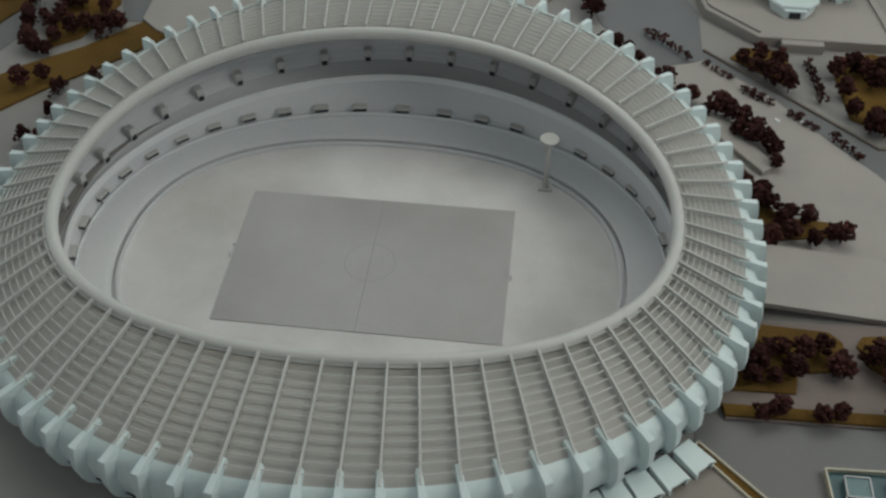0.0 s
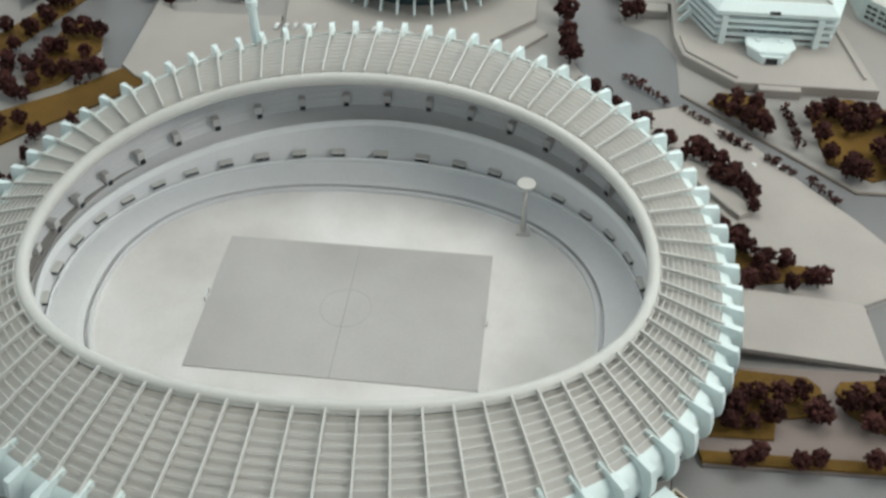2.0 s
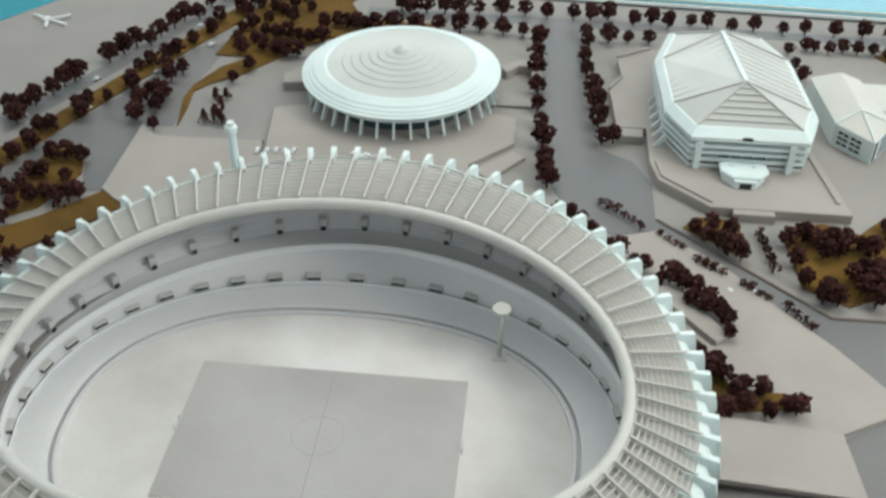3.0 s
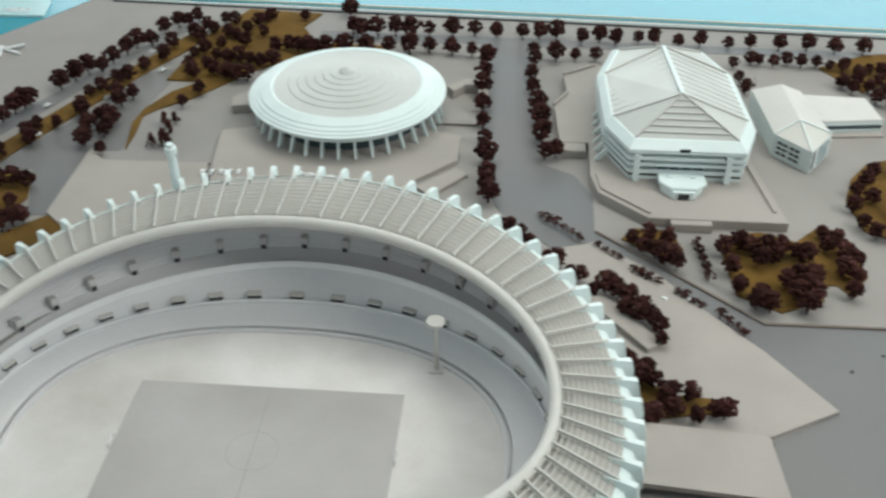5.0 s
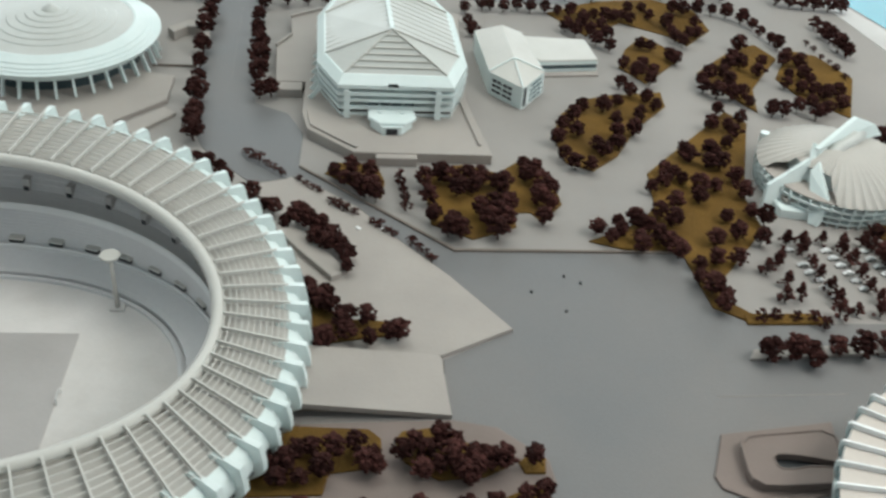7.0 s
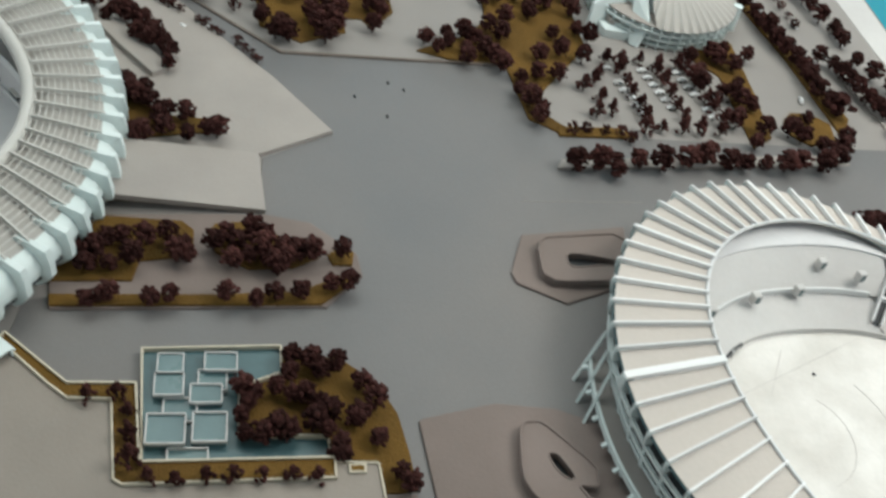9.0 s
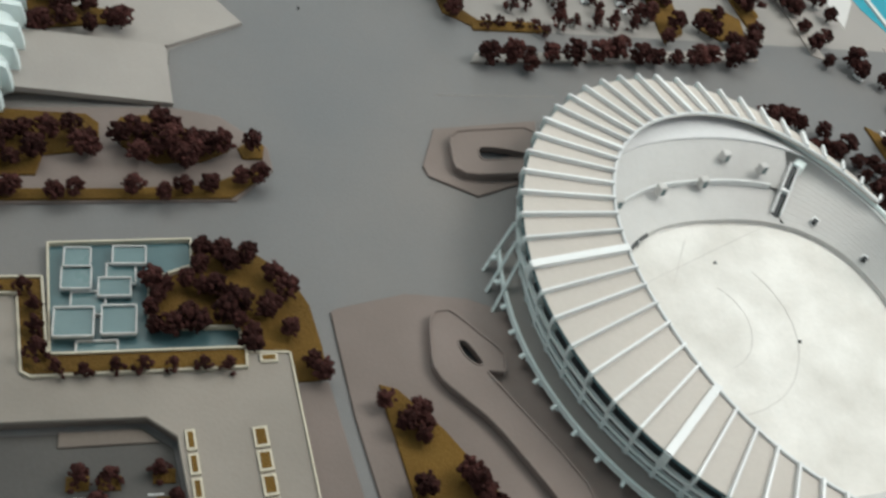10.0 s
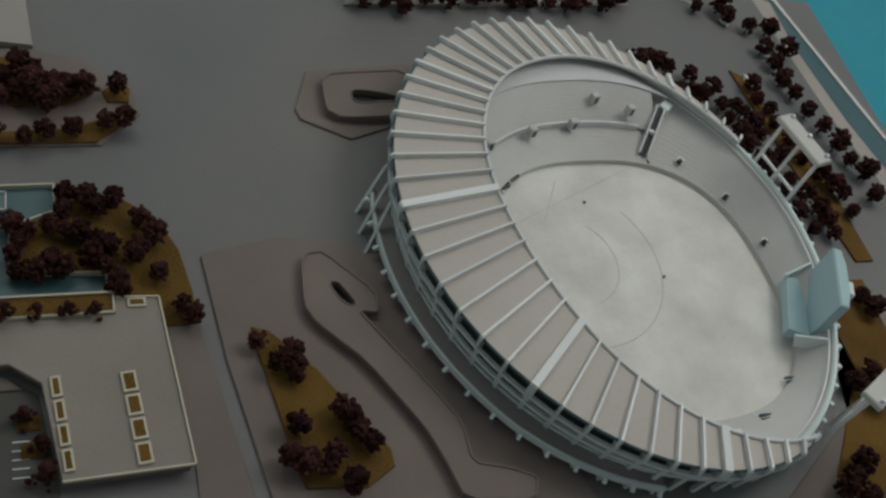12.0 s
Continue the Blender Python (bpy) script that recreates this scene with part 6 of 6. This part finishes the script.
for name, places in TREES.items():
    kind, size = STYLE.get(name, ("round", 0.84))
    for x, y in places:
        if (x / 3.3) ** 2 + (y / 3.05) ** 2 < 1:
            continue
        size_here = size * RNG.uniform(0.82, 1.22)
        if kind == "round" and (y > 3.3 or x > 10.2):
            far_tree(kind, x, y, LIFT.get(name, 0.008), size_here * (1.12 if x < 3 else 1.0))
            continue
        plant(kind, x, y, LIFT.get(name, 0.008), size_here, LABELS[kind], "bush" if kind == "bush" else "tree", name.replace("_", " ") + " planting")
me = bpy.data.meshes.new("far_trees")
me.from_pydata(far_v, [], far_f)
me.materials.append(M_LEAF)
tagged(new("far_trees", me), "rows and groves of dark maroon lichen model trees", "trees", kind="stuff")


# ---- cars, people-free street furniture, compass and plate ----
def car_mesh():
    g = Geo()
    g.loft([[(-0.055, -0.022, 0.008), (0.055, -0.022, 0.008), (0.055, 0.022, 0.008), (-0.055, 0.022, 0.008)], [(-0.056, -0.024, 0.022), (0.056, -0.024, 0.02), (0.056, 0.024, 0.02), (-0.056, 0.024, 0.022)],
            [(-0.04, -0.02, 0.026), (0.03, -0.02, 0.025), (0.03, 0.02, 0.025), (-0.04, 0.02, 0.026)], [(-0.03, -0.016, 0.042), (0.014, -0.016, 0.042), (0.014, 0.016, 0.042), (-0.03, 0.016, 0.042)]])
    g.f += [(3, 2, 1, 0), (12, 13, 14, 15)]
    return g.mesh("body", M_CAR)


CAR_BODY = car_mesh()
TYRE = Geo().tube([(0, -0.005, 0), (0, 0.005, 0)], 0.011, 8).mesh("wheel", M_DARK)


def car(x, y, turn, z=0.008):
    c = thing("car", "tiny white model car parked on the ground", "car", "model cars")
    part("body", CAR_BODY, None, c)
    for u in (-0.034, 0.034):
        for v in (-0.023, 0.023):
            part("wheel", TYRE, None, c, at=spot(u, v, 0.011))
    c.matrix_basis = spot(x, y, z, turn)
    return c


for x, y, turn in ((3.88, 2.05, -42), (4.12, 2.05, -42), (10.5, 1.5, 70), (9.33, 0.0, 5), (11.66, -0.62, 70), (-4.75, 4.6, 58), (-4.2, 5.7, 62), (-3.45, 6.0, 60), (-2.95, 6.9, 60), (-3.3, 7.5, 62), (-4.0, 4.9, 60), (11.0, 3.0, -75), (10.95, 2.2, -75)):
    car(x, y, turn)
for k in range(3):
    for i in range(7):
        if (i * 5 + k * 3) % 7 == 5:
            continue
        car(8.33 + 0.40 * k + 0.035 * i, 1.86 - 0.125 * i, 12, 0.004)
for k in range(5):
    car(-1.55 + 0.11 * k, 4.08 + 0.01 * k, 85, 0.055)
for k in range(4):
    car(-0.35 + 0.13 * k, 4.12 - 0.02 * k, 10, 0.064)
car(11.78, 0.25, -60)
car(12.12, -0.30, -60)


def compass():
    c = thing("compass_arrow", "small white stick compass arrow fixed to the board", "compass", x=-5.6, y=7.4)
    part("arm", Geo().beam((-0.3, 0.16, 0.02), (0.32, -0.12, 0.02), 0.045, 0.03), M_CAR, c)
    part("arm", Geo().beam((-0.08, -0.05, 0.035), (0.28, 0.17, 0.035), 0.045, 0.03), M_CAR, c)
    part("arm", Geo().beam((-0.05, 0.1, 0.028), (0.06, -0.24, 0.028), 0.045, 0.03), M_CAR, c)
    return c


compass()


def scale_plate():
    p = thing("scale_plate", "pale translucent plate with white lettering of the scale", "sign", x=-6.1, y=8.85)
    part("plate", Geo().prism([(-1.1, -0.25), (0.62, -0.2), (0.5, 0.45), (-1.1, 0.45)], 0.006, 0.05, 0.01), M_PLATE, p)
    txt = bpy.data.curves.new("lettering", "FONT")
    txt.body, txt.size, txt.extrude, txt.align_x = "1/400", 0.026, 0.0004, "CENTER"
    txt.materials.append(M_CAR)
    t = new("lettering", txt)
    t.parent = p
    t.matrix_basis = pose(0.004, -0.012, 0.0056, 0, 0, 2)
    return p


scale_plate()
for x, y in ((5.9, 1.35), (6.05, 1.25), (5.55, 1.1), (5.85, 0.82), (6.3, 4.25)):
    tagged(part("bollard", Geo().tube([(x, y, 0.0), (x, y, 0.03)], [0.014, 0.01], 7), M_DARK), "tiny dark bollard on the plaza", "bollard", "plaza bollards")
for y in (3.25, 3.35):
    tagged(part("tower_step", Geo().beam((-1.95, y, 0.06), (-1.2, y, 0.06), 0.03, 0.03), M_EDGE), "low dark step beside the torch tower", "step")
